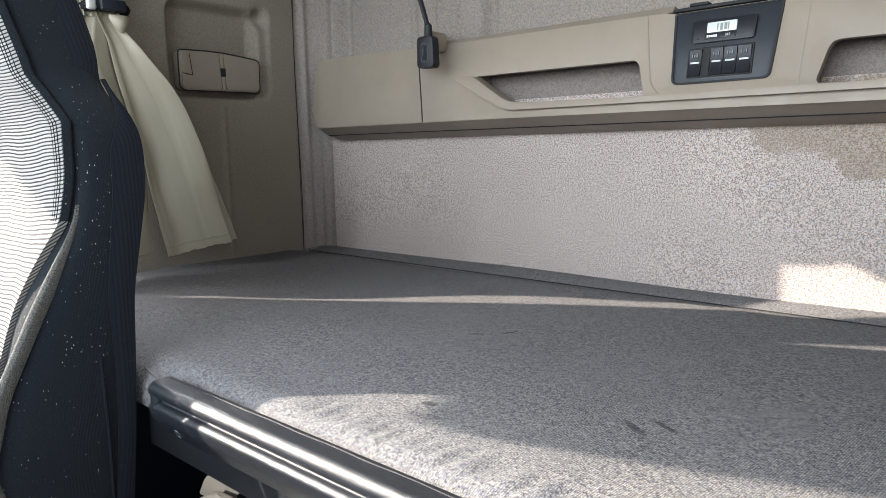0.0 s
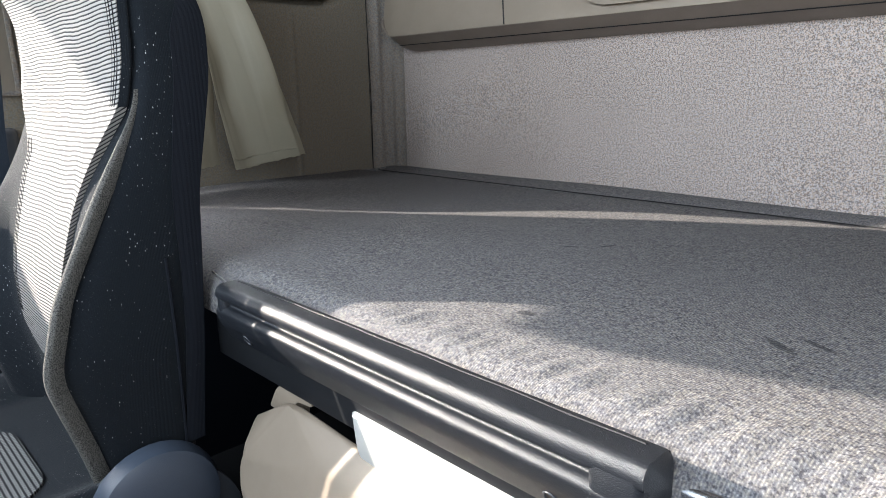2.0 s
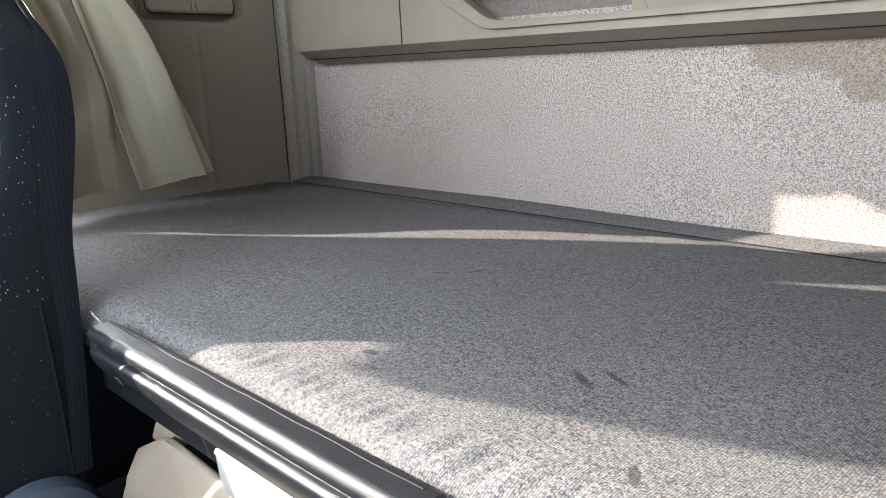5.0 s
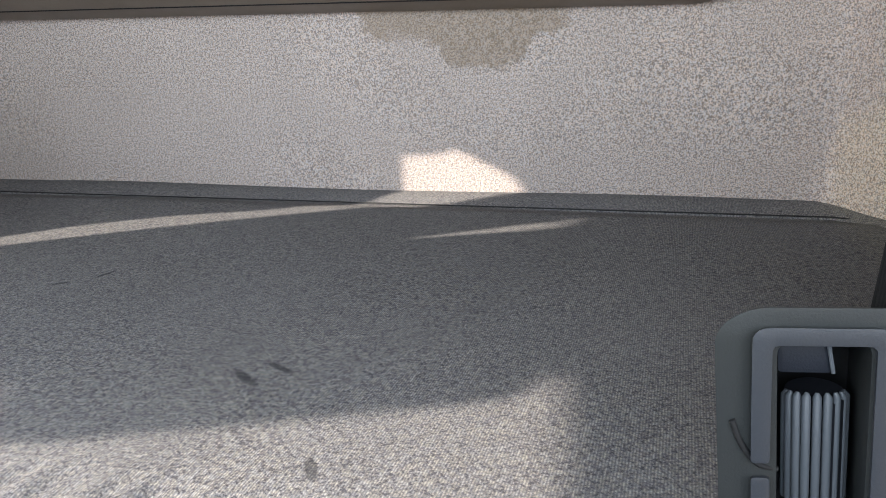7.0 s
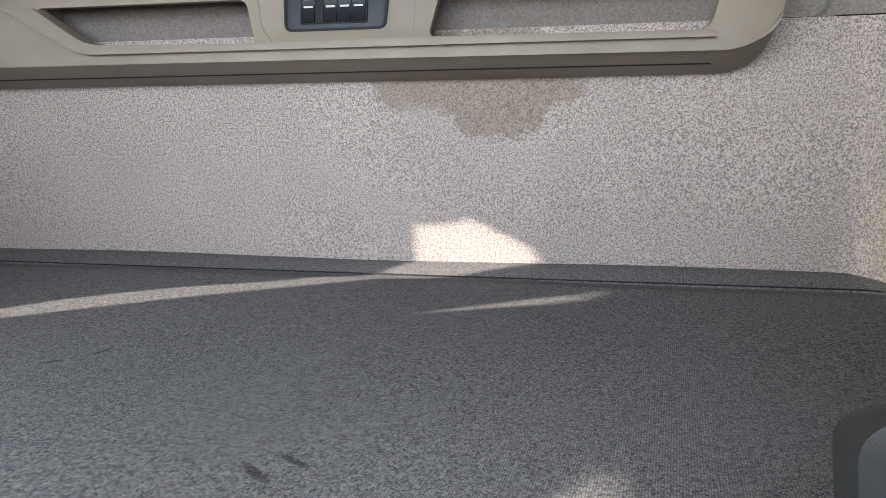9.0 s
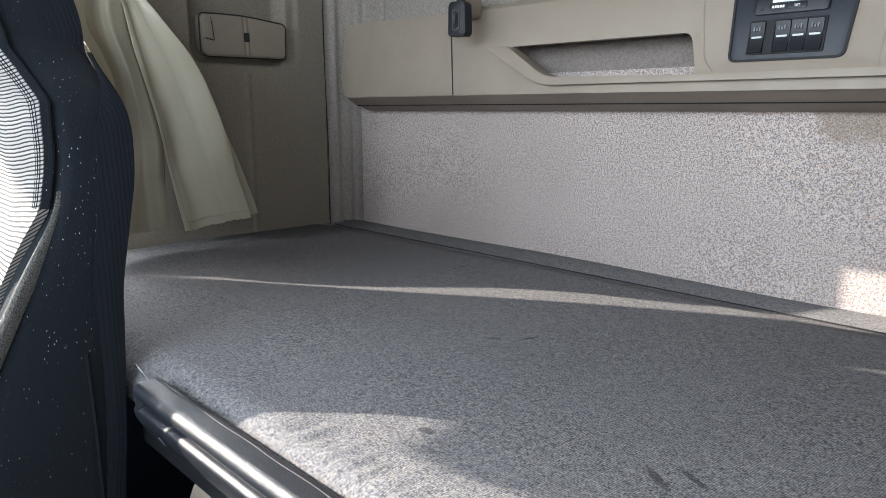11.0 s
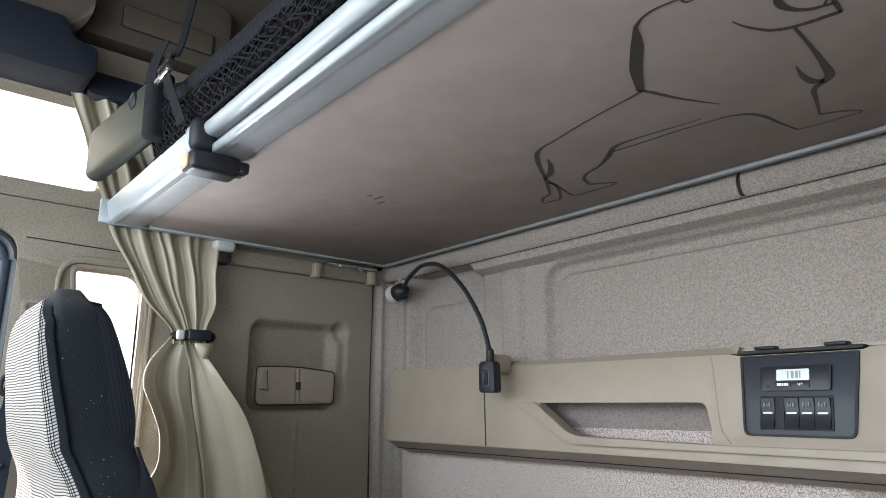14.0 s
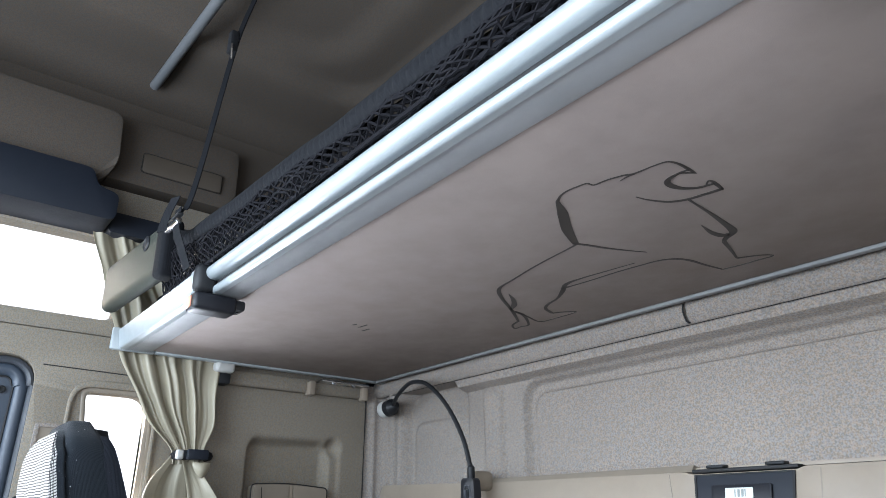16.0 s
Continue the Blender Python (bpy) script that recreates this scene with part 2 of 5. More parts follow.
M["vinyl"] = plastic("taupe_vinyl", (0.268, 0.226, 0.208), 0.6, 0.35, scale=700, wear=0.06, spec=0.2)
M["print"] = principled("dark_print", (0.028, 0.023, 0.020), 0.55)
M["carpet"] = cloth("black_carpet", (0.02, 0.02, 0.022), (0.01, 0.01, 0.011), thread=300)
M["ground"] = plastic("pale_concrete", (0.42, 0.41, 0.39), 0.9, 0.4, scale=60)
M["roof_sheet"] = plastic("grey_roof_sheet", (0.13, 0.16, 0.20), 0.5, 0.1)


def mattress_cloth():
    m = principled("grey_mattress_twill", (0.19, 0.19, 0.20), 1.0, 0, 0.0)
    n = Net(m)
    x, y, z = n.xyz()
    w = n.t.nodes.new("ShaderNodeTexWave")
    n.put(w.inputs["Vector"], n.scaled(1, 1, 1, 0.15))
    w.inputs["Scale"].default_value, w.inputs["Distortion"].default_value = 140, 0.35
    w.inputs["Detail"].default_value = 1.0
    fibre, tuft, cloud = n.noise(450, 1.0, 0.6), n.noise(205, 1.0, 0.5), n.noise(4, 4.0, 0.6)
    both = n.math("ADD", n.math("MULTIPLY", fibre, 0.70), n.math("MULTIPLY", tuft, 0.30))
    c = n.ramp(both, (0.36, (0.058, 0.056, 0.060)), (0.66, (0.31, 0.300, 0.276)), (0.45, (0.140, 0.135, 0.136)), (0.54, (0.200, 0.193, 0.184)))
    tint = n.ramp(n.noise(280, 1.0, 0.5), (0.40, (0.97, 0.99, 1.05)), (0.60, (1.03, 1.0, 0.95)))
    c = n.mix(1.0, c, tint, "MULTIPLY")
    c = n.mix(n.ramp(w.outputs["Fac"], (0.30, 0.0), (0.75, 0.48)), c, (0.070, 0.068, 0.080))
    c = n.mix(n.ramp(cloud, (0.35, 0.0), (0.72, 0.22)), c, (0.18, 0.176, 0.185))
    wob = n.noise(60, 3.0, 0.7)
    mask = None
    for px, py, rx, ry, turn in ((0.045, -0.484, 0.020, 0.0034, 1.2), (0.349, -0.700, 0.026, 0.0062, -0.65), (0.374, -0.678, 0.021, 0.0045, -0.43),
                                 (0.456, -0.811, 0.016, 0.006, -1.1), (0.010, -0.52, 0.012, 0.004, 0.6), (0.499, -0.846, 0.010, 0.005, -1.0),
                                 (0.141, -0.784, 0.012, 0.007, 0.3), (-0.386, -0.465, 0.004, 0.003, 0.0)):
        s = n.spot(x, y, px, py, rx, ry, turn, wob, 0.5, 0.4)
        mask = n.math("MAXIMUM", mask, s) if mask else s
    c = n.mix(n.math("MULTIPLY", mask, 0.62), c, (0.03, 0.03, 0.034))
    n.colour(c)
    n.bump(n.math("ADD", n.math("ADD", fibre, n.math("MULTIPLY", tuft, 0.7)), n.math("MULTIPLY", w.outputs["Fac"], 0.3)), 0.2, 0.0006)
    return m


M["mattress"] = mattress_cloth()


def striped_cloth():
    """Pale seat cloth with thin dark cross lines, broken by short uprights."""
    m = principled("striped_seat_cloth", (0.6, 0.6, 0.58), 0.8, 0, 0.3)
    n = Net(m)
    x, y, z = n.xyz()
    wav = n.math("MULTIPLY", n.noise(14, 2.0), 0.006)
    run = n.math("ADD", n.math("SUBTRACT", z, n.math("MULTIPLY", y, 0.6)), wav)
    line = n.math("FRACT", n.math("MULTIPLY", run, 1 / 0.0047))
    dark = n.ramp(line, (0.0, 1.0), (0.30, 1.0), (0.44, 0.0), (0.92, 0.0))
    n.colour(n.mix(dark, (0.285, 0.275, 0.262), (0.016, 0.016, 0.018)))
    n.bump(n.math("ADD", n.math("SUBTRACT", 1.0, dark), n.noise(800, 2.0)), 0.35, 0.0012)
    return m


M["stripe"] = striped_cloth()


def mesh_cloth():
    """Pale dots woven into dark cloth."""
    m = principled("dotted_seat_cloth", (0.3, 0.3, 0.3), 0.85, 0, 0.2)
    n = Net(m)
    x, y, z = n.xyz()
    a = n.math("FRACT", n.math("MULTIPLY", x, 1 / 0.0055))
    b = n.math("FRACT", n.math("MULTIPLY", y, 1 / 0.0065))
    dot = n.math("MULTIPLY", n.ramp(a, (0.30, 0.0), (0.45, 1.0)), n.ramp(b, (0.30, 0.0), (0.45, 1.0)))
    n.colour(n.mix(dot, (0.02, 0.02, 0.023), (0.30, 0.30, 0.29)))
    n.bump(dot, 0.3, 0.001)
    return m


M["mesh_cloth"] = mesh_cloth()


def pane_glass():
    m = principled("window_glass", (1, 1, 1), 0.0)
    b = m.node_tree.nodes["Principled BSDF"]
    b.inputs["Transmission Weight"].default_value, b.inputs["IOR"].default_value = 1.0, 1.02
    return m


M["glass"] = pane_glass()


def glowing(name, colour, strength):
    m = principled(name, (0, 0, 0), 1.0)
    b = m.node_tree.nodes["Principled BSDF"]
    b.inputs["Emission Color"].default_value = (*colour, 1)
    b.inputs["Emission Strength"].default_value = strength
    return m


def dimming_glass():
    m = bpy.data.materials.new("sun_dimming_glass")
    m.use_nodes = True
    t = m.node_tree
    t.nodes.remove(t.nodes["Principled BSDF"])
    b = t.nodes.new("ShaderNodeBsdfTransparent")
    b.inputs[0].default_value = (0.20, 0.20, 0.13, 1)
    t.links.new(b.outputs[0], t.nodes["Material Output"].inputs[0])
    return m


M["tinted"] = dimming_glass()
M["backdrop_glow"] = glowing("glowing_distance", (0.98, 0.99, 1.0), 0.26)

# ---- mesh tools ----
def finish(bm, smooth=35):
    bmesh.ops.remove_doubles(bm, verts=bm.verts, dist=1e-5)
    bmesh.ops.recalc_face_normals(bm, faces=bm.faces)
    for f in bm.faces:
        f.smooth = True
    limit = radians(smooth)
    for e in bm.edges:
        if len(e.link_faces) == 2 and e.calc_face_angle(0) > limit:
            e.smooth = False


def part(name, bm, material, parent=None, label="", smooth=35):
    """Links a bmesh as one mesh object, under a thing or a part."""
    finish(bm, smooth)
    me = bpy.data.meshes.new(name)
    bm.to_mesh(me)
    bm.free()
    me.materials.append(M[material] if isinstance(material, str) else material)
    ob = new(name, me)
    if parent:
        ob.parent = parent
        ob.matrix_parent_inverse = Matrix.Identity(4)
    if label:
        tagged(ob, label)
    return ob


def thing(name, label, category, group="", kind=""):
    return tagged(new(name), label, category, group, kind)


def setting(name, bm, material, label, smooth=35):
    return tagged(part(name, bm, material, None, "", smooth), label, name.split("_")[0], "", "structure")


def bevelled(bm, width, segments=2, angle=30):
    es = [e for e in bm.edges if len(e.link_faces) == 2 and e.calc_face_angle(0) > radians(angle)]
    if width:
        bmesh.ops.bevel(bm, geom=es, offset=width, segments=segments, profile=0.5, affect="EDGES", clamp_overlap=True)
    return bm


def box(x0, x1, y0, y1, z0, z1, r=0.0, seg=2, m=None):
    bm = bmesh.new()
    bmesh.ops.create_cube(bm, size=1)
    for v in bm.verts:
        v.co = Vector(((x0 + x1) / 2 + v.co.x * (x1 - x0), (y0 + y1) / 2 + v.co.y * (y1 - y0), (z0 + z1) / 2 + v.co.z * (z1 - z0)))
    bevelled(bm, r, seg)
    if m:
        bm.transform(m)
    return bm


def rounded(points, r, seg=5):
    """A closed 2D loop with its corners rounded by r (one number, or one for each corner)."""
    out, n = [], len(points)
    for i, p in enumerate(points):
        a, p, b = Vector(points[i - 1]), Vector(p), Vector(points[(i + 1) % n])
        ri = r[i] if hasattr(r, "__len__") else r
        if ri <= 0:
            out.append(tuple(p))
            continue
        u, v = (a - p), (b - p)
        d = min(ri, u.length * 0.48, v.length * 0.48)
        s, e = p + u.normalized() * d, p + v.normalized() * d
        for k in range(seg + 1):
            t = k / seg
            out.append(tuple((1 - t) ** 2 * s + 2 * t * (1 - t) * p + t * t * e))
    return out


def rect(a0, a1, b0, b1, r=0.0, seg=5):
    return rounded([(a0, b0), (a1, b0), (a1, b1), (a0, b1)], r, seg)


def plate(outer, holes, place, depth, r=0.0):
    """A sheet with openings: 2D loops, a function that places (a, b, depth) in the world, and its thickness."""
    bm = bmesh.new()
    edges = []
    for loop in [outer] + list(holes):
        vs = [bm.verts.new((a, b, 0)) for a, b in loop]
        edges += [bm.edges.new((vs[i - 1], vs[i])) for i in range(len(vs))]
    bmesh.ops.triangle_fill(bm, use_beauty=True, use_dissolve=False, edges=edges)
    if depth:
        g = bmesh.ops.extrude_face_region(bm, geom=bm.faces[:])
        for v in [e for e in g["geom"] if isinstance(e, bmesh.types.BMVert)]:
            v.co.z += depth
    if r:
        es = [e for e in bm.edges if len(e.link_faces) == 2 and e.calc_face_angle(0) > radians(50) and abs((e.verts[0].co - e.verts[1].co).z) < 1e-6 and e.verts[0].co.z < 1e-6]
        bmesh.ops.bevel(bm, geom=es, offset=r, segments=2, profile=0.5, affect="EDGES", clamp_overlap=True)
    for v in bm.verts:
        v.co = Vector(place(*v.co))
    return bm


def extruded(loop, x0, x1, r=0.0, seg=2):
    """A closed (y, z) profile drawn out along x."""
    bm = bmesh.new()
    a = [bm.verts.new((x0, y, z)) for y, z in loop]
    b = [bm.verts.new((x1, y, z)) for y, z in loop]
    n = len(loop)
    for i in range(n):
        bm.faces.new((a[i - 1], a[i], b[i], b[i - 1]))
    bm.faces.new(a)
    bm.faces.new(b[::-1])
    if r:
        es = [e for e in bm.edges if {f.calc_center_median().x < x0 + 1e-6 or f.calc_center_median().x > x1 - 1e-6 for f in e.link_faces} == {True, False}]
        bmesh.ops.bevel(bm, geom=es, offset=r, segments=seg, profile=0.5, affect="EDGES", clamp_overlap=True)
    return bm


def tube(points, r, sides=8, closed=False, flat=1.0, caps=True):
    """A round or flattened bar along points; r may be a list."""
    bm = bmesh.new()
    pts = [Vector(p) for p in points]
    n, rings, up = len(pts), [], None
    for i, p in enumerate(pts):
        t = (pts[(i + 1) % n] if closed or i < n - 1 else p) - (pts[i - 1] if closed or i else p)
        t.normalize()
        if up is None:
            up = t.orthogonal().normalized() if abs(t.z) > 0.9 else (Vector((0, 0, 1)) - t * t.z).normalized()
        up = (up - t * up.dot(t)).normalized()
        side = t.cross(up)
        ri = r[i] if hasattr(r, "__len__") else r
        rings.append([bm.verts.new(p + (side * math.cos(a) + up * math.sin(a) * flat) * ri) for a in (2 * math.pi * k / sides for k in range(sides))])
    for i in range(n if closed else n - 1):
        a, b = rings[i], rings[(i + 1) % n]
        for k in range(sides):
            bm.faces.new((a[k - 1], a[k], b[k], b[k - 1]))
    if caps and not closed:
        bm.faces.new(rings[0])
        bm.faces.new(rings[-1][::-1])
    return bm


def smooth_line(points, steps=8):
    """A Catmull-Rom line through points."""
    p = [Vector(q) for q in points]
    p = [2 * p[0] - p[1]] + p + [2 * p[-1] - p[-2]]
    out = []
    for i in range(1, len(p) - 2):
        for k in range(steps):
            t = k / steps
            out.append(0.5 * (2 * p[i] + (p[i + 1] - p[i - 1]) * t + (2 * p[i - 1] - 5 * p[i] + 4 * p[i + 1] - p[i + 2]) * t * t + (3 * p[i] - p[i - 1] - 3 * p[i + 1] + p[i + 2]) * t ** 3))
    return out + [p[-2]]


def lathe(profile, m=None, sides=24):
    """(radius, height) pairs turned round z."""
    bm = bmesh.new()
    rings = [[bm.verts.new((r * math.cos(2 * math.pi * k / sides), r * math.sin(2 * math.pi * k / sides), z)) for k in range(sides)] for r, z in profile]
    for a, b in zip(rings, rings[1:]):
        for k in range(sides):
            bm.faces.new((a[k - 1], a[k], b[k], b[k - 1]))
    bm.faces.new(rings[0])
    bm.faces.new(rings[-1][::-1])
    if m:
        bm.transform(m)
    return bm


def sheet(us, vs, at, thick=None):
    """A grid surface over two ranges of numbers; thick gives it a back."""
    bm = bmesh.new()
    g = [[bm.verts.new(at(u, v)) for v in vs] for u in us]
    for i in range(len(us) - 1):
        for j in range(len(vs) - 1):
            bm.faces.new((g[i][j], g[i + 1][j], g[i + 1][j + 1], g[i][j + 1]))
    if thick:
        back = bmesh.ops.extrude_face_region(bm, geom=bm.faces[:])
        for v in [e for e in back["geom"] if isinstance(e, bmesh.types.BMVert)]:
            v.co += Vector(thick)
    return bm


def steps(a, b, n):
    return [a + (b - a) * i / n for i in range(n + 1)]


def ease(t):
    t = min(1.0, max(0.0, t))
    return t * t * (3 - 2 * t)


def between(x, table):
    """Smooth interpolation in a table of (x, value)."""
    if x <= table[0][0]:
        return table[0][1]
    for (a, va), (b, vb) in zip(table, table[1:]):
        if x <= b:
            return va + (vb - va) * ease((x - a) / (b - a)) if not isinstance(va, tuple) else tuple(p + (q - p) * ease((x - a) / (b - a)) for p, q in zip(va, vb))
    return table[-1][1]


def inside(a, b, a0, a1, b0, b1, r, soft):
    """1 within a rounded rectangle, falling to 0 over soft outside its edge."""
    qx, qy = abs(a - (a0 + a1) / 2) - (a1 - a0) / 2 + r, abs(b - (b0 + b1) / 2) - (b1 - b0) / 2 + r
    d = math.hypot(max(qx, 0), max(qy, 0)) + min(max(qx, qy), 0) - r
    return 1 - ease(d / soft)

# ---- the cab's shell ----
LEFT, RIGHT, BACK, FRONT, ROOF = -1.0, 1.12, 0.0, -2.2, 2.34
setting("floor", box(-1.12, 1.2, -2.3, 0.12, -0.04, 0.0), "carpet", "black carpeted cab floor")
setting("ground", box(-60, 60, -60, 60, -1.45, -1.40), "ground", "pale concrete yard outside the cab")


def side_left(a, b, d):
    return (LEFT - d, a, b)


def rear_left(y, z):
    """Moulded side lining behind the seat, with a shallow recess round the storage flap."""
    h = 0.034 * inside(y, z, -0.440, -0.212, 1.150, 1.357, 0.018, 0.022)
    h += 0.006 * inside(y, z, -0.452, -0.166, 1.140, 1.372, 0.03, 0.010)
    h += 0.020 * inside(y, z, -0.190, -0.176, 1.352, 1.366, 0.006, 0.028)
    rib = 0.004 * math.exp(-((y + 0.315) / 0.006) ** 2) * (1 - ease((z - 1.09) / 0.05))
    return (LEFT - h + rib, y, z)


felt_left = sheet(steps(-0.735, -0.073, 120), steps(0.55, 1.60, 150), rear_left)
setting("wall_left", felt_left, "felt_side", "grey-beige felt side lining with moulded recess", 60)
# the rest of the left side: pillar with the rear quarter window, and the wall above
W2 = rounded([(-0.905, 0.825), (-0.735, 0.825), (-0.735, 1.30), (-0.745, 1.457), (-0.895, 1.457), (-0.868, 1.25), (-0.876, 1.08)], [0.03, 0.03, 0.03, 0.045, 0.020, 0.05, 0.05])
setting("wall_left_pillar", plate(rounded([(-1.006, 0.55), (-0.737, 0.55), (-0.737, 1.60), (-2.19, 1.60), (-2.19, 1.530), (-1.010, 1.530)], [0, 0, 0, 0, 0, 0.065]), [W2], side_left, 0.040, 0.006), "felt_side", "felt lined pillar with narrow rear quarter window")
setting("trim_joint_left", tube([(-0.9995, y, 1.513 - 0.02 * (y + 1.0)) for y in steps(-1.0, -0.74, 8)], 0.0014, 6), "void", "thin dark joint in the side lining")
UP = rect(-1.9, -0.865, 1.645, 1.862, 0.03)
setting("wall_left_upper", plate([(-2.2, 1.602), (0.0, 1.602), (0.0, 2.02), (-2.2, 2.02)], [UP], side_left, 0.05, 0.006), "felt_side", "upper felt side lining with high side window")
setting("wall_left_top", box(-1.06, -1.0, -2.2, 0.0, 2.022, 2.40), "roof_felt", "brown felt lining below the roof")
# Backing boxes added to stop sun leaking through the lining's joints.
setting("wall_left_skin", box(-1.10, -1.062, -0.70, 0.15, 0.0, 2.40), "navy", "unseen outer skin that seals the left side against light")
setting("wall_back_skin", box(-1.10, 1.20, 0.150, 0.19, 0.0, 2.40), "navy", "unseen outer skin that seals the back against light")
setting("wall_left_lower", box(-1.06, -1.0, -1.0, 0.0, 0.0, 0.548), "navy", "dark plastic lower side panel")

seam = [(-0.9985, -0.072, z) for z in steps(0.62, 1.60, 30)]
setting("trim_seam", tube([(x, y + 0.0025 * math.sin(z * 9), z) for x, y, z in seam], 0.0013, 6), "void", "dark joint between side lining and back wall")


def corner_column(u, z):
    """Rounded column in the corner beside the back wall."""
    a = u * math.pi / 2
    x, y = LEFT + 0.072 * (1 - math.cos(a)), -0.070 + 0.070 * math.sin(a)
    bulge = 0.008 * math.exp(-((u - 0.28) / 0.09) ** 2) + 0.006 * math.exp(-((u - 0.72) / 0.08) ** 2)
    return (x + bulge * math.cos(a), y - bulge * math.sin(a) - 0.001, z)


setting("trim_corner", sheet(steps(0, 1, 40), steps(0.55, 1.56, 20), corner_column), "felt_up", "moulded felt corner column", 60)


def low_wall(x, z):
    right = 0.11 * ease((x - 1.03) / 0.09) ** 1.3
    wav = 0.002 * noise.noise(Vector((x * 3, 0, z * 4)))
    return (min(x, 1.118), BACK - right + wav, z)


setting("wall_back", sheet(steps(-0.935, 1.14, 130), steps(0.5, 1.10, 30), low_wall, (0, 0.14, 0)), "felt", "speckled grey felt back wall with water stain", 60)


def high_wall(x, z):
    y = 0.0
    y += 0.024 * inside(x, z, -0.352, 1.00, 1.10, 1.472, 0.045, 0.014)
    y -= 0.011 * inside(x, z, -0.328, 0.98, 1.10, 1.448, 0.035, 0.006)
    y -= 0.016 * inside(x, z, -0.492, -0.440, 1.0, 1.60, 0.004, 0.016) * (1 - ease((z - 1.46) / 0.05))
    deep = inside(x, z, -0.865, -0.60, 1.10, 1.512, 0.05, 0.03)
    y += 0.030 * deep
    y -= 0.010 * inside(x, z, -0.845, -0.62, 1.10, 1.425, 0.03, 0.010)
    y -= 0.010 * math.exp(-((x + 0.905) / 0.010) ** 2)
    y -= 0.032 * ease((z - 1.487) / 0.012) * (1 - deep)
    right = 0.11 * ease((x - 1.03) / 0.09) ** 1.3
    return (min(x, 1.118), y - right, z)


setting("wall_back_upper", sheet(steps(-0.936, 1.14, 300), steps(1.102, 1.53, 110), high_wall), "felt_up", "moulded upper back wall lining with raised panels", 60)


def cornice(a0, a1):
    loop = rounded([(0.10, 1.515), (-0.038, 1.520), (-0.052, 1.545), (-0.044, 1.575), (0.10, 1.58)], 0.008, 3)
    return extruded(loop, a0, a1, 0.003)


setting("trim_joint", tube([(x, -0.0385, 1.5185) for x in steps(-0.95, 1.1, 20)], 0.0008, 6), "void", "dark joint under the cornice")
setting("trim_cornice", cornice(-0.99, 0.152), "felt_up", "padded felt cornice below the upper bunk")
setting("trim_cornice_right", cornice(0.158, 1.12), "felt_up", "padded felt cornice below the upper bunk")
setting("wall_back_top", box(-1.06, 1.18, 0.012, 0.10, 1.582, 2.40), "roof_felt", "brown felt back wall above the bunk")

# right side, front and roof close the cab
WR = rect(-1.9, -1.08, 0.88, 1.47, 0.05)


def side_right(a, b, d):
    return (RIGHT + d, a, b)


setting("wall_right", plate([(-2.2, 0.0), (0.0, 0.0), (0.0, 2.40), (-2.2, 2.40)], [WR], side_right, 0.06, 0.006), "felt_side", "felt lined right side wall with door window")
WF = rect(-0.98, 1.02, 0.98, 1.86, 0.08)
setting("wall_front", plate([(-1.06, 0.0), (1.18, 0.0), (1.18, 2.40), (-1.06, 2.40)], [WF], lambda a, b, d: (a, FRONT - d, b), 0.06), "navy", "front wall with windscreen opening")
setting("dashboard_panel", box(-1.0, 1.12, -2.18, -1.95, 0.30, 0.98, 0.04, 3), "navy", "dark dashboard below the windscreen")


def roof(x, y):
    z = ROOF - 0.02 * inside(x, y, -0.52, 0.55, -1.75, -0.55, 0.1, 0.10) * -1.0
    z += 0.03 * inside(x, y, -0.62, 0.66, -1.9, -0.35, 0.12, 0.06)
    z -= 0.05 * ease((abs(x) - 0.85) / 0.2)
    return (x, y, z)


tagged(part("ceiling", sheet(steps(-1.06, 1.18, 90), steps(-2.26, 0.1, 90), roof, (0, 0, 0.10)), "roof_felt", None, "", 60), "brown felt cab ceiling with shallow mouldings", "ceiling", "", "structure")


def side_box():
    """Moulded roof-side shelf front, with its notch and flush cover."""
    loop = rect(-2.1, -0.60, 2.02, 2.225, 0.03)
    bm = plate(loop, [], lambda a, b, d: (-0.945 - d - 0.10 * (b - 2.03) * 0.4, a, b), 0.06, 0.02)
    return bm


roof_shelf = thing("roof_side_shelf", "brown moulded roof-side shelf front under the ceiling", "shelf")
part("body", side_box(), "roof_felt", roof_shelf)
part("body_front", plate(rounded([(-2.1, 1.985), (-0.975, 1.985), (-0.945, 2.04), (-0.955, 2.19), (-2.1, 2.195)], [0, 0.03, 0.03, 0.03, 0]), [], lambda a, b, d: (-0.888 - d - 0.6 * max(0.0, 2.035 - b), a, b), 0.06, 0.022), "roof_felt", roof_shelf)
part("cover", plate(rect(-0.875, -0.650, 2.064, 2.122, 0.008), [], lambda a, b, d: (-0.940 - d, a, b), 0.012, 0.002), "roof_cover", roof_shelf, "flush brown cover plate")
part("cover_gap", tube([(-0.9425, y, z) for y, z in rect(-0.877, -0.648, 2.062, 2.124, 0.009)], 0.0010, 6, True), "void", roof_shelf)
navy_box = thing("roof_console", "dark navy plastic console below the roof shelf", "console")
part("body", plate(rounded([(-2.1, 1.87), (-0.93, 1.87), (-0.93, 1.945), (-0.985, 1.955), (-1.0, 2.0), (-2.1, 2.0)], [0, 0.02, 0.02, 0.02, 0.02, 0]), [], lambda a, b, d: (-0.87 - d, a, b), 0.13, 0.012), "navy", navy_box)
part("lip", plate(rect(-0.928, -0.70, 1.872, 1.93, 0.012), [], lambda a, b, d: (-0.955 - d, a, b), 0.045, 0.006), "navy", navy_box)
bar = thing("ceiling_bar", "slim grey metal bar under the ceiling", "bar")
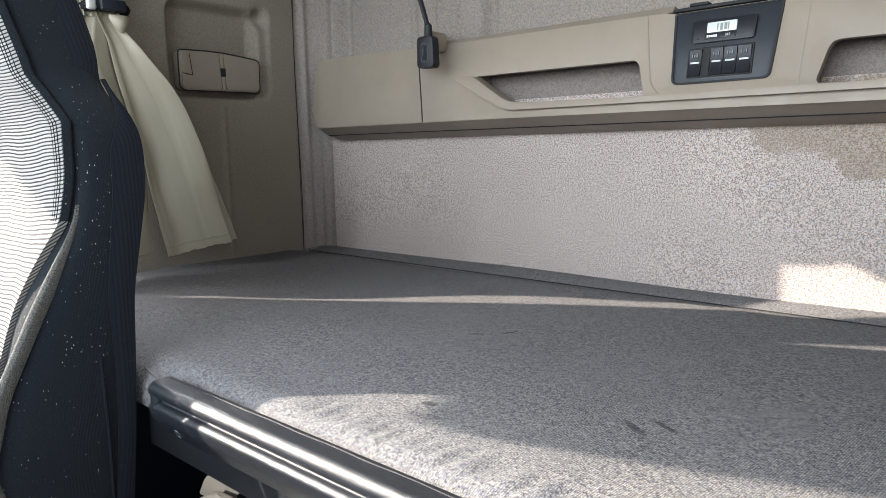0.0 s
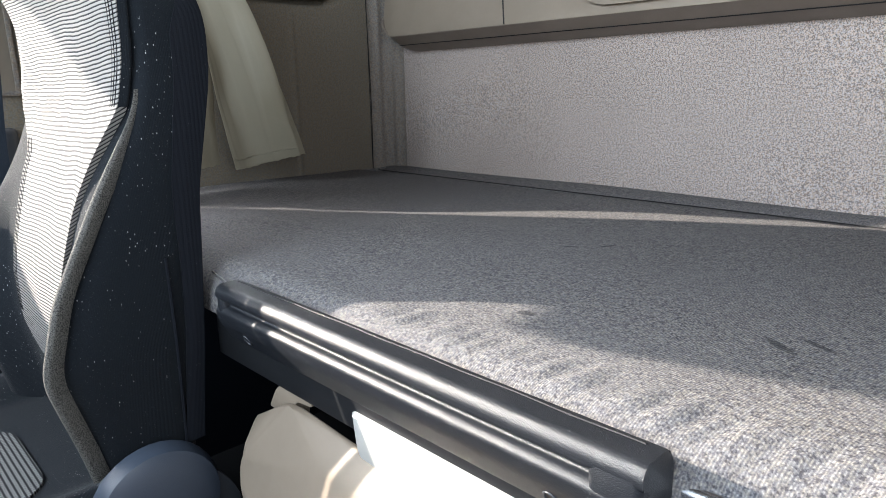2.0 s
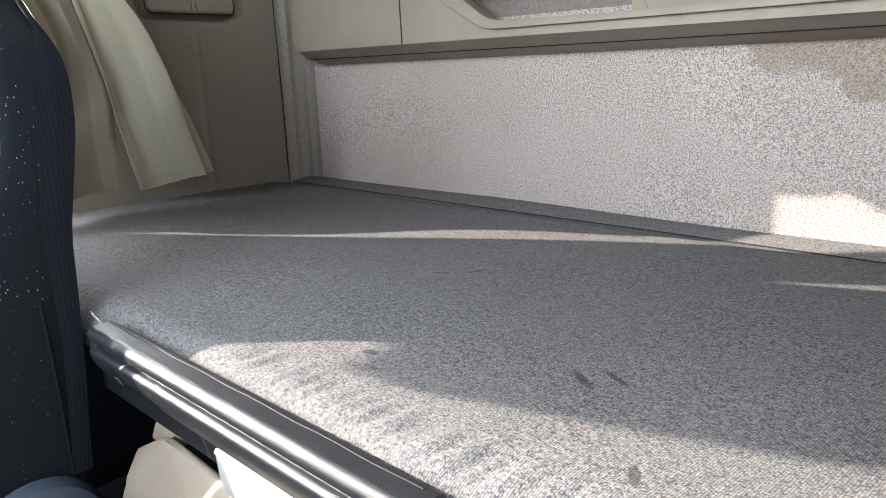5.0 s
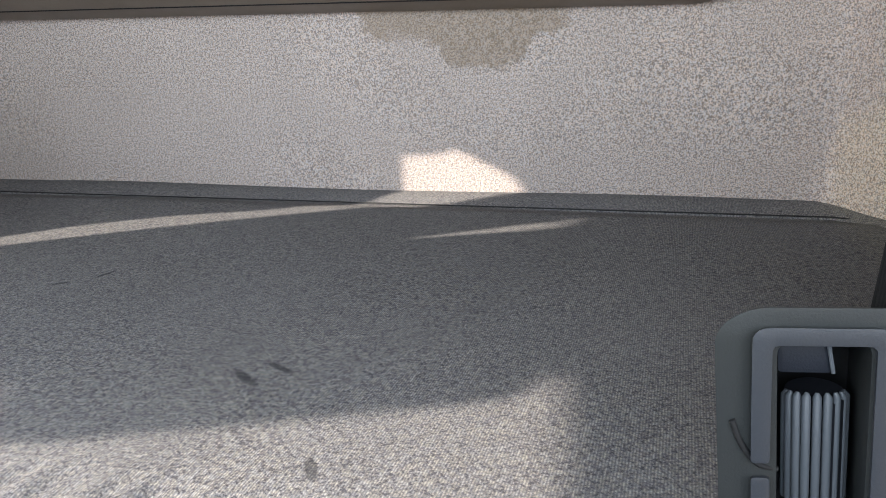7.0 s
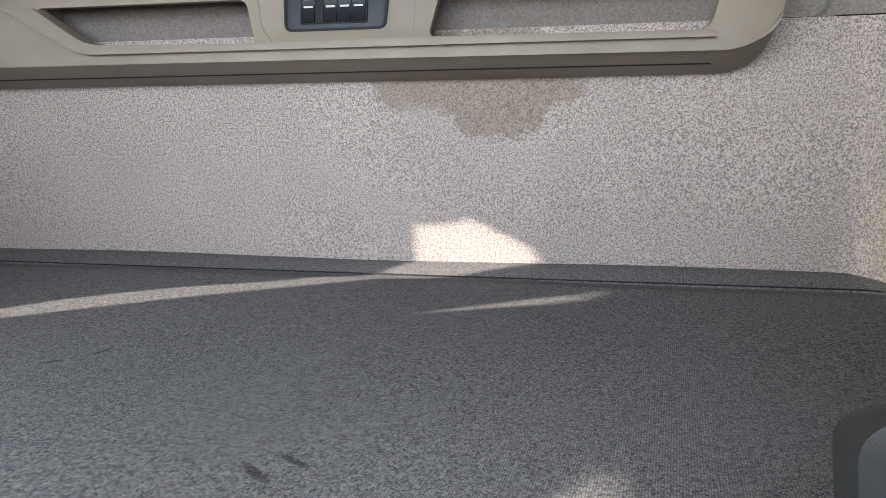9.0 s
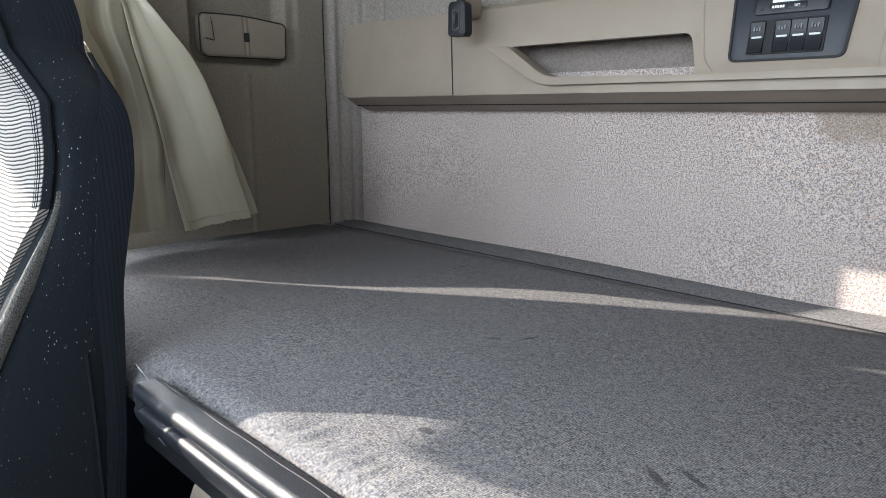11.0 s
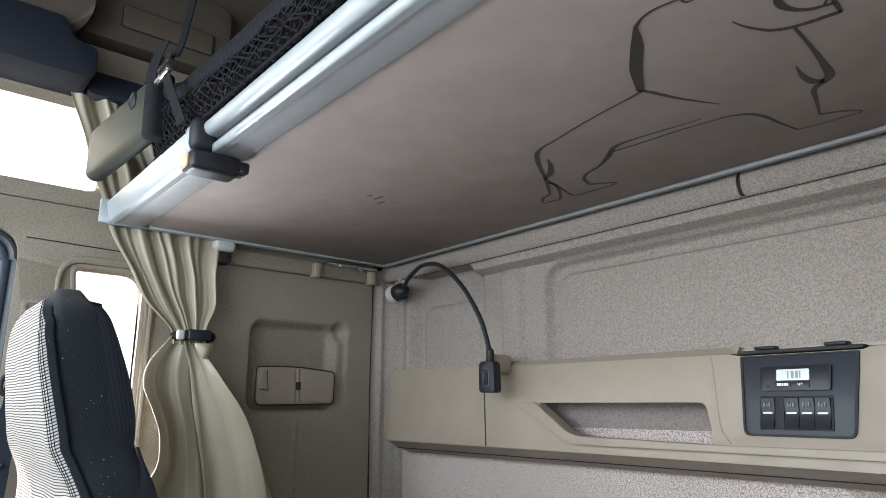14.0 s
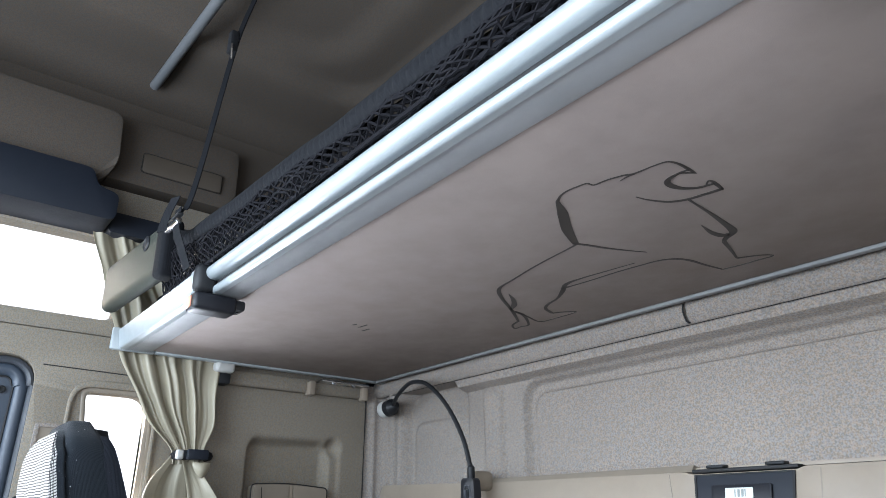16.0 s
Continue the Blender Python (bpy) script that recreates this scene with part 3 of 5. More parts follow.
part("bar", tube([(-0.905, -0.890, 2.322), (-0.30, -0.868, 2.335)], 0.014, 12), "dull_steel", bar)

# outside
# Flat emissive sheet added for the overexposed white distance; nothing there is sunlit.
setting("backdrop", box(-14.6, -14.5, -4.5, 16, -1.4, 9.0), "backdrop_glow", "glowing white sheet in place of the bright distance outside")
shed = thing("shed_roof", "grey ribbed sheet roof of a far shed", "roof")
rib = bpy.data.meshes.new("roof_rib")
bm = box(-14.2, -13.6, -0.035, 0.035, 0, 0.9, 0.02, 1)
finish(bm)
bm.to_mesh(rib)
bm.free()
rib.materials.append(M["roof_sheet"])
for i in range(36):
    ob = new("rib", rib)
    ob.parent, ob.location = shed, (0, -4.4 + i * 0.115, 2.86)
part("roof_slope", box(-14.35, -14.1, -4.6, -0.25, 2.86, 4.2, 0.0), "roof_sheet", shed)
part("eaves", box(-14.3, -13.5, -4.6, -0.25, 2.645, 2.86, 0.03), "roof_sheet", shed)

# ---- driver's door and belt ----
def door_face(x):
    return lambda a, b, d: (x - d, a, b)


door = tagged(thing("door_1", "slate-blue plastic cab door with bright window", "door"), kind="structure")
DW = rect(-1.95, -1.098, 0.876, 1.506, 0.045)
part("window_frame", plate(rounded([(-2.15, 0.80), (-1.008, 0.80), (-1.008, 1.526), (-2.15, 1.526)], [0.01, 0.01, 0.062, 0.01]), [DW], door_face(-1.035), 0.045, 0.014), "door", door)
part("frame_bead", plate(rect(-1.90, -1.078, 0.856, 1.49, 0.055), [DW], door_face(-1.030), 0.004, 0.001), "slate", door)
part("pane", plate(rect(-1.89, -1.09, 0.87, 1.48, 0.05), [], door_face(-1.075), 0.004), "glass", door).visible_shadow = False
for yy, zz in ((-1.073, 0.905), (-1.055, 1.30), (-1.07, 1.45)):
    part("screw_cap", lathe([(0.009, 0), (0.009, 0.004), (0.005, 0.005), (0.005, 0.002)], Matrix.Translation((-1.034, yy, zz)) @ Matrix.Rotation(radians(90), 4, "Y"), 14), "black", door)
part("upper_panel", plate(rect(-2.1, -1.148, 0.655, 0.785, 0.02), [], door_face(-1.022), 0.05, 0.012), "seat_side", door, "black cloth door panel")
part("sill", box(-1.09, -1.015, -2.1, -1.02, 0.775, 0.812, 0.012, 3), "door", door)
part("trim_strip", plate(rect(-2.1, -1.168, 0.588, 0.640, 0.008), [], door_face(-1.018), 0.04, 0.008), "silver", door, "pale silver door strip")
part("armrest_panel", plate(rect(-2.1, -1.180, 0.468, 0.584, 0.010), [], door_face(-1.012), 0.05, 0.012), "beige_box", door, "beige door insert")
part("lower_panel", plate(rect(-2.1, -1.16, 0.05, 0.462, 0.02), [], door_face(-1.028), 0.04, 0.01), "navy", door)
part("edge_panel", plate(rect(-1.158, -1.012, 0.05, 0.796, 0.015), [], door_face(-1.045), 0.03, 0.01), "navy", door)
part("grab_handle", tube(smooth_line([(-1.04, -1.135, 0.47), (-1.0, -1.135, 0.52), (-0.992, -1.13, 0.66), (-0.998, -1.118, 0.715), (-1.015, -1.075, 0.735), (-1.045, -1.04, 0.738)], 6), 0.011, 10), "slate", door)

# Backing added to keep daylight out of the door panel gaps.
part("outer_skin", box(-1.12, -1.095, -2.18, -0.95, 0.0, 0.80), "door", door)


def door_line(inset):
    """Up the door's rear edge and round its upper corner."""
    r = 0.056 - inset
    up = [(-1.008 - inset - 0.03 * ease((0.95 - z) / 0.2), z) for z in steps(0.79, 1.460, 18)]
    arc = [(-1.070 + r * math.cos(a), 1.464 + r * math.sin(a)) for a in steps(0.0, math.pi / 2, 8)]
    return up + arc + [(-1.4, 1.464 + r), (-2.1, 1.464 + r)]


part("edge_moulding", tube([(-1.036, y, z) for y, z in door_line(0.022)], 0.017, 12), "door", door)
part("edge_groove", tube([(-1.031, y, z) for y, z in door_line(0.040)], 0.0025, 6), "void", door)
part("edge_seal", tube([(-1.018, y, z) for y, z in door_line(0.002)], 0.009, 8), "slate", door)
part("pale_seal", tube([(-1.034, y, z) for y, z in rect(-1.885, -1.0935, 0.871, 1.475, 0.046)], 0.0035, 6, True), "silver", door, "pale window seal")

belt = thing("seat_belt", "black seat belt hanging on the door pillar", "seat belt")
BELT = [(0.43, -1.098), (0.79, -1.016), (1.03, -1.002), (1.15, -0.984), (1.185, -0.990)]
part("strap", sheet(steps(0.43, 1.185, 40), steps(-1, 1, 4), lambda z, w: (-0.95 + 0.03 * (1.185 - z), between(z, BELT) + w * (0.027 - 0.012 * ease((z - 1.10) / 0.08)), z), (-0.0015, 0, 0)), "belt", belt)
part("slot_frame", plate(rect(-0.990, -0.938, 0.92, 1.375, 0.006), [rect(-0.981, -0.946, 0.93, 1.366, 0.003)], door_face(-0.993), 0.010, 0.003), "felt_up", belt, "pale frame of the belt height adjuster")
part("slot", plate(rect(-0.982, -0.945, 0.929, 1.367, 0.003), [], door_face(-0.9975), 0.003), "flap", belt)
part("guide_loop", tube([(-0.945, -1.000 + 0.013 * math.cos(a), 1.188 + 0.018 * math.sin(a)) for a in steps(0, 2 * math.pi, 20)[:-1]], 0.006, 8, True), "black", belt)
part("guide_bolt", lathe([(0.004, 0), (0.006, 0.003), (0.004, 0.005)], Matrix.Translation((-0.945, -0.998, 1.188)) @ Matrix.Rotation(radians(90), 4, "Y"), 12), "steel", belt)
part("guide_arm", box(-0.958, -0.948, -0.992, -0.980, 1.19, 1.235, 0.004, 2), "black", belt)
part("height_stop", tube([(-0.945, -1.037, 1.034), (-0.942, -1.022, 1.030), (-0.942, -0.990, 1.031)], [0.004, 0.0065, 0.005], 8), "steel", belt)
part("buckle_end", box(-0.845, -0.80, -1.09, -1.04, 0.46, 0.53, 0.008, 2), "slate", belt)
pillar_trim = thing("pillar_cover", "dark slate plastic pillar cover beside the door", "pillar cover")
part("cover", box(-1.03, -0.985, -1.006, -0.955, 0.30, 0.86, 0.012, 3), "slate", pillar_trim)
part("inner_strip", plate(rect(-0.745, -0.728, 0.80, 1.45, 0.004), [], door_face(-0.998), 0.012, 0.003), "flap", pillar_trim)
w2 = tagged(thing("window_1", "narrow rear quarter window with bright daylight", "window"), kind="structure")
part("lip", plate(rect(-0.932, -0.716, 0.795, 1.487, 0.060), [rect(-0.922, -0.727, 0.812, 1.468, 0.045)], door_face(-0.990), 0.012, 0.005), "felt_side", w2)
part("pane", plate(rect(-0.945, -0.725, 0.815, 1.475, 0.05), [], door_face(-1.044), 0.004), "glass", w2).visible_shadow = False
part("rubber_seal", plate(rounded([(-0.918, 0.812), (-0.723, 0.812), (-0.723, 1.30), (-0.733, 1.469), (-0.908, 1.469), (-0.881, 1.25), (-0.889, 1.08)], [0.04, 0.04, 0.03, 0.05, 0.022, 0.05, 0.05]), [rounded([(-0.907, 0.823), (-0.733, 0.823), (-0.733, 1.30), (-0.743, 1.459), (-0.897, 1.459), (-0.870, 1.25), (-0.878, 1.08)], [0.03, 0.03, 0.03, 0.045, 0.020, 0.05, 0.05])], door_face(-0.9975), 0.012, 0.003), "flap", w2)
wu = tagged(thing("window_2", "high side window above the quarter window", "window"), kind="structure")
# This pane keeps its shadow on, so it holds back the sun.
part("pane", plate(rect(-1.20, -0.855, 1.635, 1.87, 0.01), [], door_face(-1.044), 0.004), "glass", wu)
# Unseen forward pane, tinted to weaken the sun patch on the right wall.
part("pane", plate(rect(-1.91, -1.203, 1.635, 1.87, 0.01), [], door_face(-1.044), 0.004), "tinted", wu)

# Out of view; its outline is set by the shadow edges on bunk and seat.
mirror = thing("wing_mirror", "unseen black wing mirror outside the door, shaped for its shadow on the bunk", "mirror")
part("housing", extruded(rounded([(-1.764, 1.470), (-1.850, 1.648), (-1.786, 1.678), (-1.400, 1.715), (-1.397, 1.456)], [0.012, 0.008, 0.012, 0.03, 0.03]), -1.51, -1.45, 0.008), "black", mirror)
part("arm", tube([(-1.10, -2.0, 1.86), (-1.3, -1.8, 1.84), (-1.48, -1.65, 1.69)], 0.016, 8), "black", mirror)

# ---- storage flap on the side wall ----
flap = thing("wall_flap_box", "brown hinged storage flap set in the side lining", "storage flap")
part("body", plate(rounded([(-0.432, 1.166), (-0.206, 1.170), (-0.204, 1.255), (-0.325, 1.267), (-0.432, 1.263)], [0.02, 0.012, 0.012, 0.05, 0.012]), [], lambda a, b, d: (-0.990 - d, a * 1.03 + 0.007, b - 0.0155), 0.03, 0.006), "flap", flap)
part("lid", plate(rounded([(-0.4285, 1.170), (-0.322, 1.1715), (-0.327, 1.2635), (-0.4285, 1.260)], 0.008), [], lambda a, b, d: (-0.9845 - d, a * 1.03 + 0.007, b - 0.0155), 0.008, 0.003), "flap", flap)
part("side_cover", plate(rounded([(-0.308, 1.1715), (-0.2095, 1.1735), (-0.2075, 1.252), (-0.312, 1.262)], 0.008), [], lambda a, b, d: (-0.9845 - d, a * 1.03 + 0.007, b - 0.0155), 0.008, 0.003), "flap", flap)
part("divider", plate([(-0.3195, 1.172), (-0.3105, 1.172), (-0.3145, 1.262), (-0.3245, 1.262)], [], lambda a, b, d: (-0.9865 - d, a * 1.03 + 0.007, b - 0.0155), 0.006, 0.0015), "beige", flap)
part("button", plate(rect(-0.3225, -0.310, 1.205, 1.2265, 0.002), [], lambda a, b, d: (-0.9835 - d, a * 1.03 + 0.007, b - 0.0155), 0.008, 0.001), "void", flap, "small black catch")
part("latch", plate(rounded([(-0.4275, 1.208), (-0.404, 1.204), (-0.4095, 1.257), (-0.4275, 1.257)], 0.004), [], lambda a, b, d: (-0.9828 - d, a * 1.03 + 0.007, b - 0.0155), 0.006, 0.0015), "flap", flap)
part("latch_gap", tube([(-0.9838, -0.4076, 1.188), (-0.9838, -0.4138, 1.2405)], 0.0012, 5), "void", flap)
part("latch_gap", tube([(-0.9838, -0.4328, 1.191), (-0.9838, -0.4081, 1.187)], 0.0012, 5), "void", flap)

part("rim", tube([(-0.9925, y * 1.03 + 0.007, z - 0.0155) for y, z in rounded([(-0.434, 1.164), (-0.204, 1.168), (-0.202, 1.257), (-0.325, 1.269), (-0.434, 1.265)], [0.02, 0.012, 0.012, 0.05, 0.012])], 0.0018, 6, True), "void", flap, "dark gap round the flap")

# ---- wall console along the back wall ----
def face_y(z):
    return -0.092 + (z - 1.055) * 0.24


def on_face(a, b, d):
    return (a, face_y(b) + d, b)


console = thing("wall_console", "long beige moulded console with open pockets on the back wall", "console")
P1 = rounded([(-0.335, 1.1535), (-0.222, 1.086), (0.083, 1.080), (0.063, 1.1525)], [0.012, 0.03, 0.012, 0.016])
P2 = rounded([(0.372, 1.083), (0.790, 1.080), (0.810, 1.1525), (0.390, 1.1525)], [0.012, 0.02, 0.016, 0.016])
main_loop = rounded([(-0.479, 1.055), (0.835, 1.050), (0.888, 1.085), (0.895, 1.236), (0.330, 1.236), (0.317, 1.2315), (0.123, 1.2315), (0.105, 1.236), (-0.529, 1.240), (-0.506, 1.156)], [0.002, 0.07, 0.05, 0.02, 0.003, 0.003, 0.003, 0.003, 0.003, 0.02])
SWH = rounded([(0.134, 1.098), (0.304, 1.098), (0.314, 1.226), (0.126, 1.226)], [0.012, 0.012, 0.004, 0.004])
part("front", plate(main_loop, [P1, P2, SWH], on_face, 0.020, 0.005), "beige", console)
left_loop = rounded([(-0.4835, 1.055), (-0.5105, 1.156), (-0.5335, 1.242), (-0.925, 1.250), (-0.932, 1.225), (-0.908, 1.056)], [0.002, 0.02, 0.004, 0.012, 0.02, 0.045])
part("end_cover", plate(left_loop, [], on_face, 0.030, 0.006), "beige", console)
part("end_crease", plate([(-0.922, 1.1535), (-0.512, 1.1555), (-0.512, 1.1572), (-0.922, 1.1548)], [], lambda a, b, d: (a, face_y(b) - 0.0006 + d, b), 0.002), "beige", console)
part("top_chamfer", sheet(steps(-0.528, 0.118, 20), steps(0, 1, 3), lambda x, u: (x, face_y(1.238) + 0.002 + u * 0.012, 1.2365 + 0.013 * u), (0, 0.02, -0.004)), "flap", console)
part("top", sheet(steps(-0.925, 0.89, 40), steps(0, 1, 4), lambda x, u: (x, face_y(1.245) + 0.016 + u * 0.09, 1.244 + 0.004 * u), (0, 0, -0.006)), "beige", console)
under = [(0.012, 1.018), (-0.020, 1.021), (-0.060, 1.036), (-0.0905, 1.0535), (-0.0895, 1.060), (-0.05, 1.062), (0.012, 1.062)]


def underside_mesh():
    """Brown lower edge of the console, rounded up at both ends."""
    xs = [-0.912 + 0.045 * (1 - math.cos(t)) for t in steps(0, math.pi / 2, 10)] + steps(-0.86, 0.80, 30) + [0.81 + 0.075 * math.sin(t) for t in steps(0, math.pi / 2, 10)]
    bm = bmesh.new()
    rings = []
    for x in xs:
        lift = 0.0
        if x > 0.81:
            lift = 0.048 * (1 - math.sqrt(max(0, 1 - ((x - 0.81) / 0.0751) ** 2)))
        if x < -0.867:
            lift = 0.048 * (1 - math.sqrt(max(0, 1 - ((-0.867 - x) / 0.0451) ** 2)))
        rings.append([bm.verts.new((x, y, max(z, min(z + lift, 1.10)))) for y, z in under])
    for a, b in zip(rings, rings[1:]):
        for k in range(len(under)):
            bm.faces.new((a[k - 1], a[k], b[k], b[k - 1]))
    bm.faces.new(rings[0])
    bm.faces.new(rings[-1][::-1])
    return bm


part("lower_edge", underside_mesh(), "brown", console, "brown lower edge of the console")
part("lower_lip", tube([(x, -0.055, 1.0335) for x in steps(-0.88, 0.80, 12)], 0.0012, 5), "void", console)


def pocket(loop, name):
    """Felt lined pocket behind an opening: bottom, back, ends."""
    xs = [p[0] for p in loop]
    x0, x1 = min(xs) - 0.01, max(xs) + 0.01
    bm = bmesh.new()
    prof = [(-0.068, 1.0625), (-0.030, 1.063), (-0.006, 1.066), (0.003, 1.076), (0.004, 1.175), (-0.06, 1.178)]
    a = [bm.verts.new((x0, y, z)) for y, z in prof]
    b = [bm.verts.new((x1, y, z)) for y, z in prof]
    for i in range(len(prof) - 1):
        bm.faces.new((a[i], a[i + 1], b[i + 1], b[i]))
    bm.faces.new(a)
    bm.faces.new(b[::-1])
    return part(name, bm, "pocket_felt", console, "felt lined pocket")


part("pocket_lip", plate(rounded([(-0.400, 1.1560), (-0.337, 1.1550), (-0.2235, 1.0868), (0.084, 1.0808), (0.228, 1.0815), (0.372, 1.0822), (0.790, 1.0792), (0.800, 1.0690), (-0.236, 1.0705)], [0.002, 0.012, 0.03, 0, 0, 0, 0, 0.004, 0.03]), [], lambda a, b, d: (a, face_y(b) - 0.012 + d, b), 0.016, 0.006), "beige", console)
pocket(P1, "pocket")
pocket(P2, "pocket")
part("joint", tube(smooth_line([(x, face_y(z) + 0.0004, z) for x, z in ((0.071, 1.233), (0.079, 1.185), (0.087, 1.136), (0.094, 1.106), (0.111, 1.084))], 6), 0.0013, 6), "flap", console)
part("joint", plate(rounded([(0.3465, 1.078), (0.3485, 1.078), (0.3555, 1.232), (0.3535, 1.232)], 0.0), [], lambda a, b, d: (a, face_y(b) - 0.0004 + d, b), 0.002), "flap", console)
part("end_joint", tube([(x, face_y(z) + 0.0006, z) for x, z in ((-0.4812, 1.056), (-0.5083, 1.156), (-0.5312, 1.241))], 0.0022, 6), "void", console)
part("lamp_clip", box(-0.468, -0.432, -0.108, -0.045, 1.220, 1.266, 0.010, 3), "beige", console)

# ---- switch panel ----
sw = thing("switch_panel", "dark slate control panel with display and four switches in the console", "control panel")


def on_panel(lift):
    return lambda a, b, d: (a, face_y(b) - 0.001 - lift + d, b)


part("plate", plate(rounded([(0.1355, 1.0995), (0.3025, 1.0995), (0.3130, 1.229), (0.1270, 1.229)], [0.012, 0.012, 0.003, 0.003]), [], on_panel(0.0), 0.012, 0.003), "panel", sw)
part("rim", plate(rounded([(0.134, 1.098), (0.304, 1.098), (0.314, 1.2305), (0.126, 1.2305)], [0.013, 0.013, 0.003, 0.003]), [rounded([(0.1375, 1.1015), (0.3005, 1.1015), (0.3095, 1.228), (0.1305, 1.228)], [0.011, 0.011, 0.003, 0.003])], on_panel(0.002), 0.006, 0.0012), "void", sw)
clock = part("clock_module", plate(rounded([(0.1640, 1.1705), (0.2720, 1.1705), (0.2740, 1.2105), (0.1625, 1.2105)], 0.005), [], on_panel(0.006), 0.008, 0.003), "key", sw)
part("display", plate(rect(0.1905, 0.2415, 1.1870, 1.2050, 0.002), [], on_panel(0.0075), 0.004, 0.0006), "lcd", clock, "pale grey display")
for i, (dx, w) in enumerate(((0.208, 0.0020), (0.2135, 0.0045), (0.2205, 0.0045), (0.2265, 0.0022))):
    part("display_bar", plate(rect(dx, dx + w, 1.1895, 1.2020), [], on_panel(0.0079), 0.0006), "lcd_dark", clock)
for x0, x1 in ((0.1875, 0.2130), (0.2150, 0.2415)):
    key = part("button", plate(rect(x0, x1, 1.1760, 1.1850, 0.001), [], on_panel(0.0078), 0.004, 0.0008), "key", clock)
    if x0 < 0.2:
        for i in range(5):
            part("print_bar", plate(rect(x0 + 0.004 + i * 0.0038, x0 + 0.0068 + i * 0.0038, 1.1785, 1.1825), [], on_panel(0.0081), 0.0006), "ink", key)
    else:
        txt = bpy.data.curves.new("writing", "FONT")
        txt.body, txt.size, txt.align_x, txt.extrude = "SET", 0.0056, "CENTER", 0.0002
        wob = new("writing", txt)
        wob.data.materials.append(M["ink"])
        wob.parent = key
        wob.matrix_local = Matrix.Translation((0.2283, face_y(1.1785) - 0.0094, 1.1785)) @ Matrix.Rotation(radians(90 - 13.5), 4, "X")
part("hole", plate(rect(0.1735, 0.1775, 1.1765, 1.1800), [], on_panel(0.0064), 0.001), "void", clock)
for i, x0 in enumerate((0.1635, 0.2010, 0.2245, 0.2480)):
    rocker = part("switch", sheet(steps(x0, x0 + 0.0215, 6), steps(1.112, 1.1585, 12), lambda x, z: (x, face_y(z) - 0.003 - 0.004 * abs((z - 1.135) / 0.0235) ** 1.5, z), (0, 0.006, 0)), "key", sw)
    part("lamp_bar", plate(rect(x0 + 0.003, x0 + 0.0185, 1.1338, 1.1368, 0.0008), [], on_panel(0.0035), 0.0012), "lcd", rocker, "pale marker bar")
    for k in range(3):
        part("print_bar", plate(rect(x0 + 0.0050 + k * 0.0042, x0 + 0.0072 + k * 0.0042, 1.1450, 1.1515 - 0.002 * (k % 2)), [], on_panel(0.0062), 0.0006), "icon", rocker)
part("bezel", plate(rect(0.1605, 0.2735, 1.1085, 1.1620, 0.003), [rect(0.1630, 0.1855, 1.1110, 1.1595, 0.002), rect(0.2000, 0.2705, 1.1110, 1.1595, 0.002)], on_panel(0.0025), 0.004, 0.001), "void", sw)
part("top_tray", box(0.122, 0.320, -0.052, -0.012, 1.2335, 1.240, 0.002), "void", sw)
for x0 in (0.150, 0.262):
    part("tray_clip", box(x0, x0 + 0.035, -0.050, -0.028, 1.2405, 1.2465, 0.0025), "black", sw)

# ---- reading lamp on a gooseneck ----
lamp = thing("gooseneck_lamp", "black gooseneck reading lamp hanging before the console", "lamp")
part("socket", lathe([(0.020, 0), (0.026, 0.004), (0.026, 0.022), (0.021, 0.030)], Matrix.Translation((-0.918, -0.052, 1.476)) @ Matrix.Rotation(radians(90), 4, "Y") @ Matrix.Rotation(radians(20), 4, "X"), 22), "white", lamp, "grey-white socket ring")
part("knuckle", lathe([(0.020, 0), (0.025, 0.004), (0.025, 0.026), (0.015, 0.036), (0.009, 0.05)], Matrix.Translation((-0.889, -0.060, 1.474)) @ Matrix.Rotation(radians(82), 4, "Y"), 22), "black", lamp)
neck_line = smooth_line([(-0.845, -0.070, 1.481), (-0.780, -0.095, 1.503), (-0.700, -0.110, 1.522), (-0.615, -0.118, 1.505), (-0.530, -0.120, 1.440), (-0.462, -0.122, 1.350), (-0.4275, -0.125, 1.268)], 10)
part("neck", tube(neck_line, [0.0056 + 0.0007 * (i % 2) for i in range(len(neck_line))], 10), "black", lamp)
part("collar", lathe([(0.0085, 0), (0.0095, 0.002), (0.009, 0.03), (0.006, 0.034)], Matrix.Translation((-0.4265, -0.126, 1.243)), 16), "black", lamp)


def head_place(a, b, d):
    return (-0.4255 + (a + 0.437) * 0.90, -0.140 + d, 1.2115 + (b - 1.2388) * 0.88)


head = part("head", plate(rounded([(-0.465, 1.206), (-0.459, 1.199), (-0.416, 1.198), (-0.409, 1.206), (-0.412, 1.272), (-0.420, 1.2795), (-0.458, 1.2795), (-0.464, 1.272)], 0.004, 3), [], head_place, 0.022, 0.006), "key", lamp)
part("switch_well", plate(rect(-0.4515, -0.427, 1.212, 1.262, 0.008), [rect(-0.4485, -0.430, 1.215, 1.259, 0.006)], lambda a, b, d: head_place(a, b, d - 0.0012), 0.003, 0.0008), "slate", head)
part("switch", plate(rect(-0.446, -0.4325, 1.220, 1.254, 0.005), [], lambda a, b, d: head_place(a, b, d - 0.002), 0.004, 0.001), "black", head)
part("grip", tube([head_place(-0.4395, 1.248, -0.003), head_place(-0.4375, 1.238, -0.0055), head_place(-0.440, 1.228, -0.003)], 0.0035, 6), "slate", head)

# ---- lower bunk ----
mattress = thing("lower_bunk_mattress", "grey twill lower bunk mattress with scuff marks", "mattress")


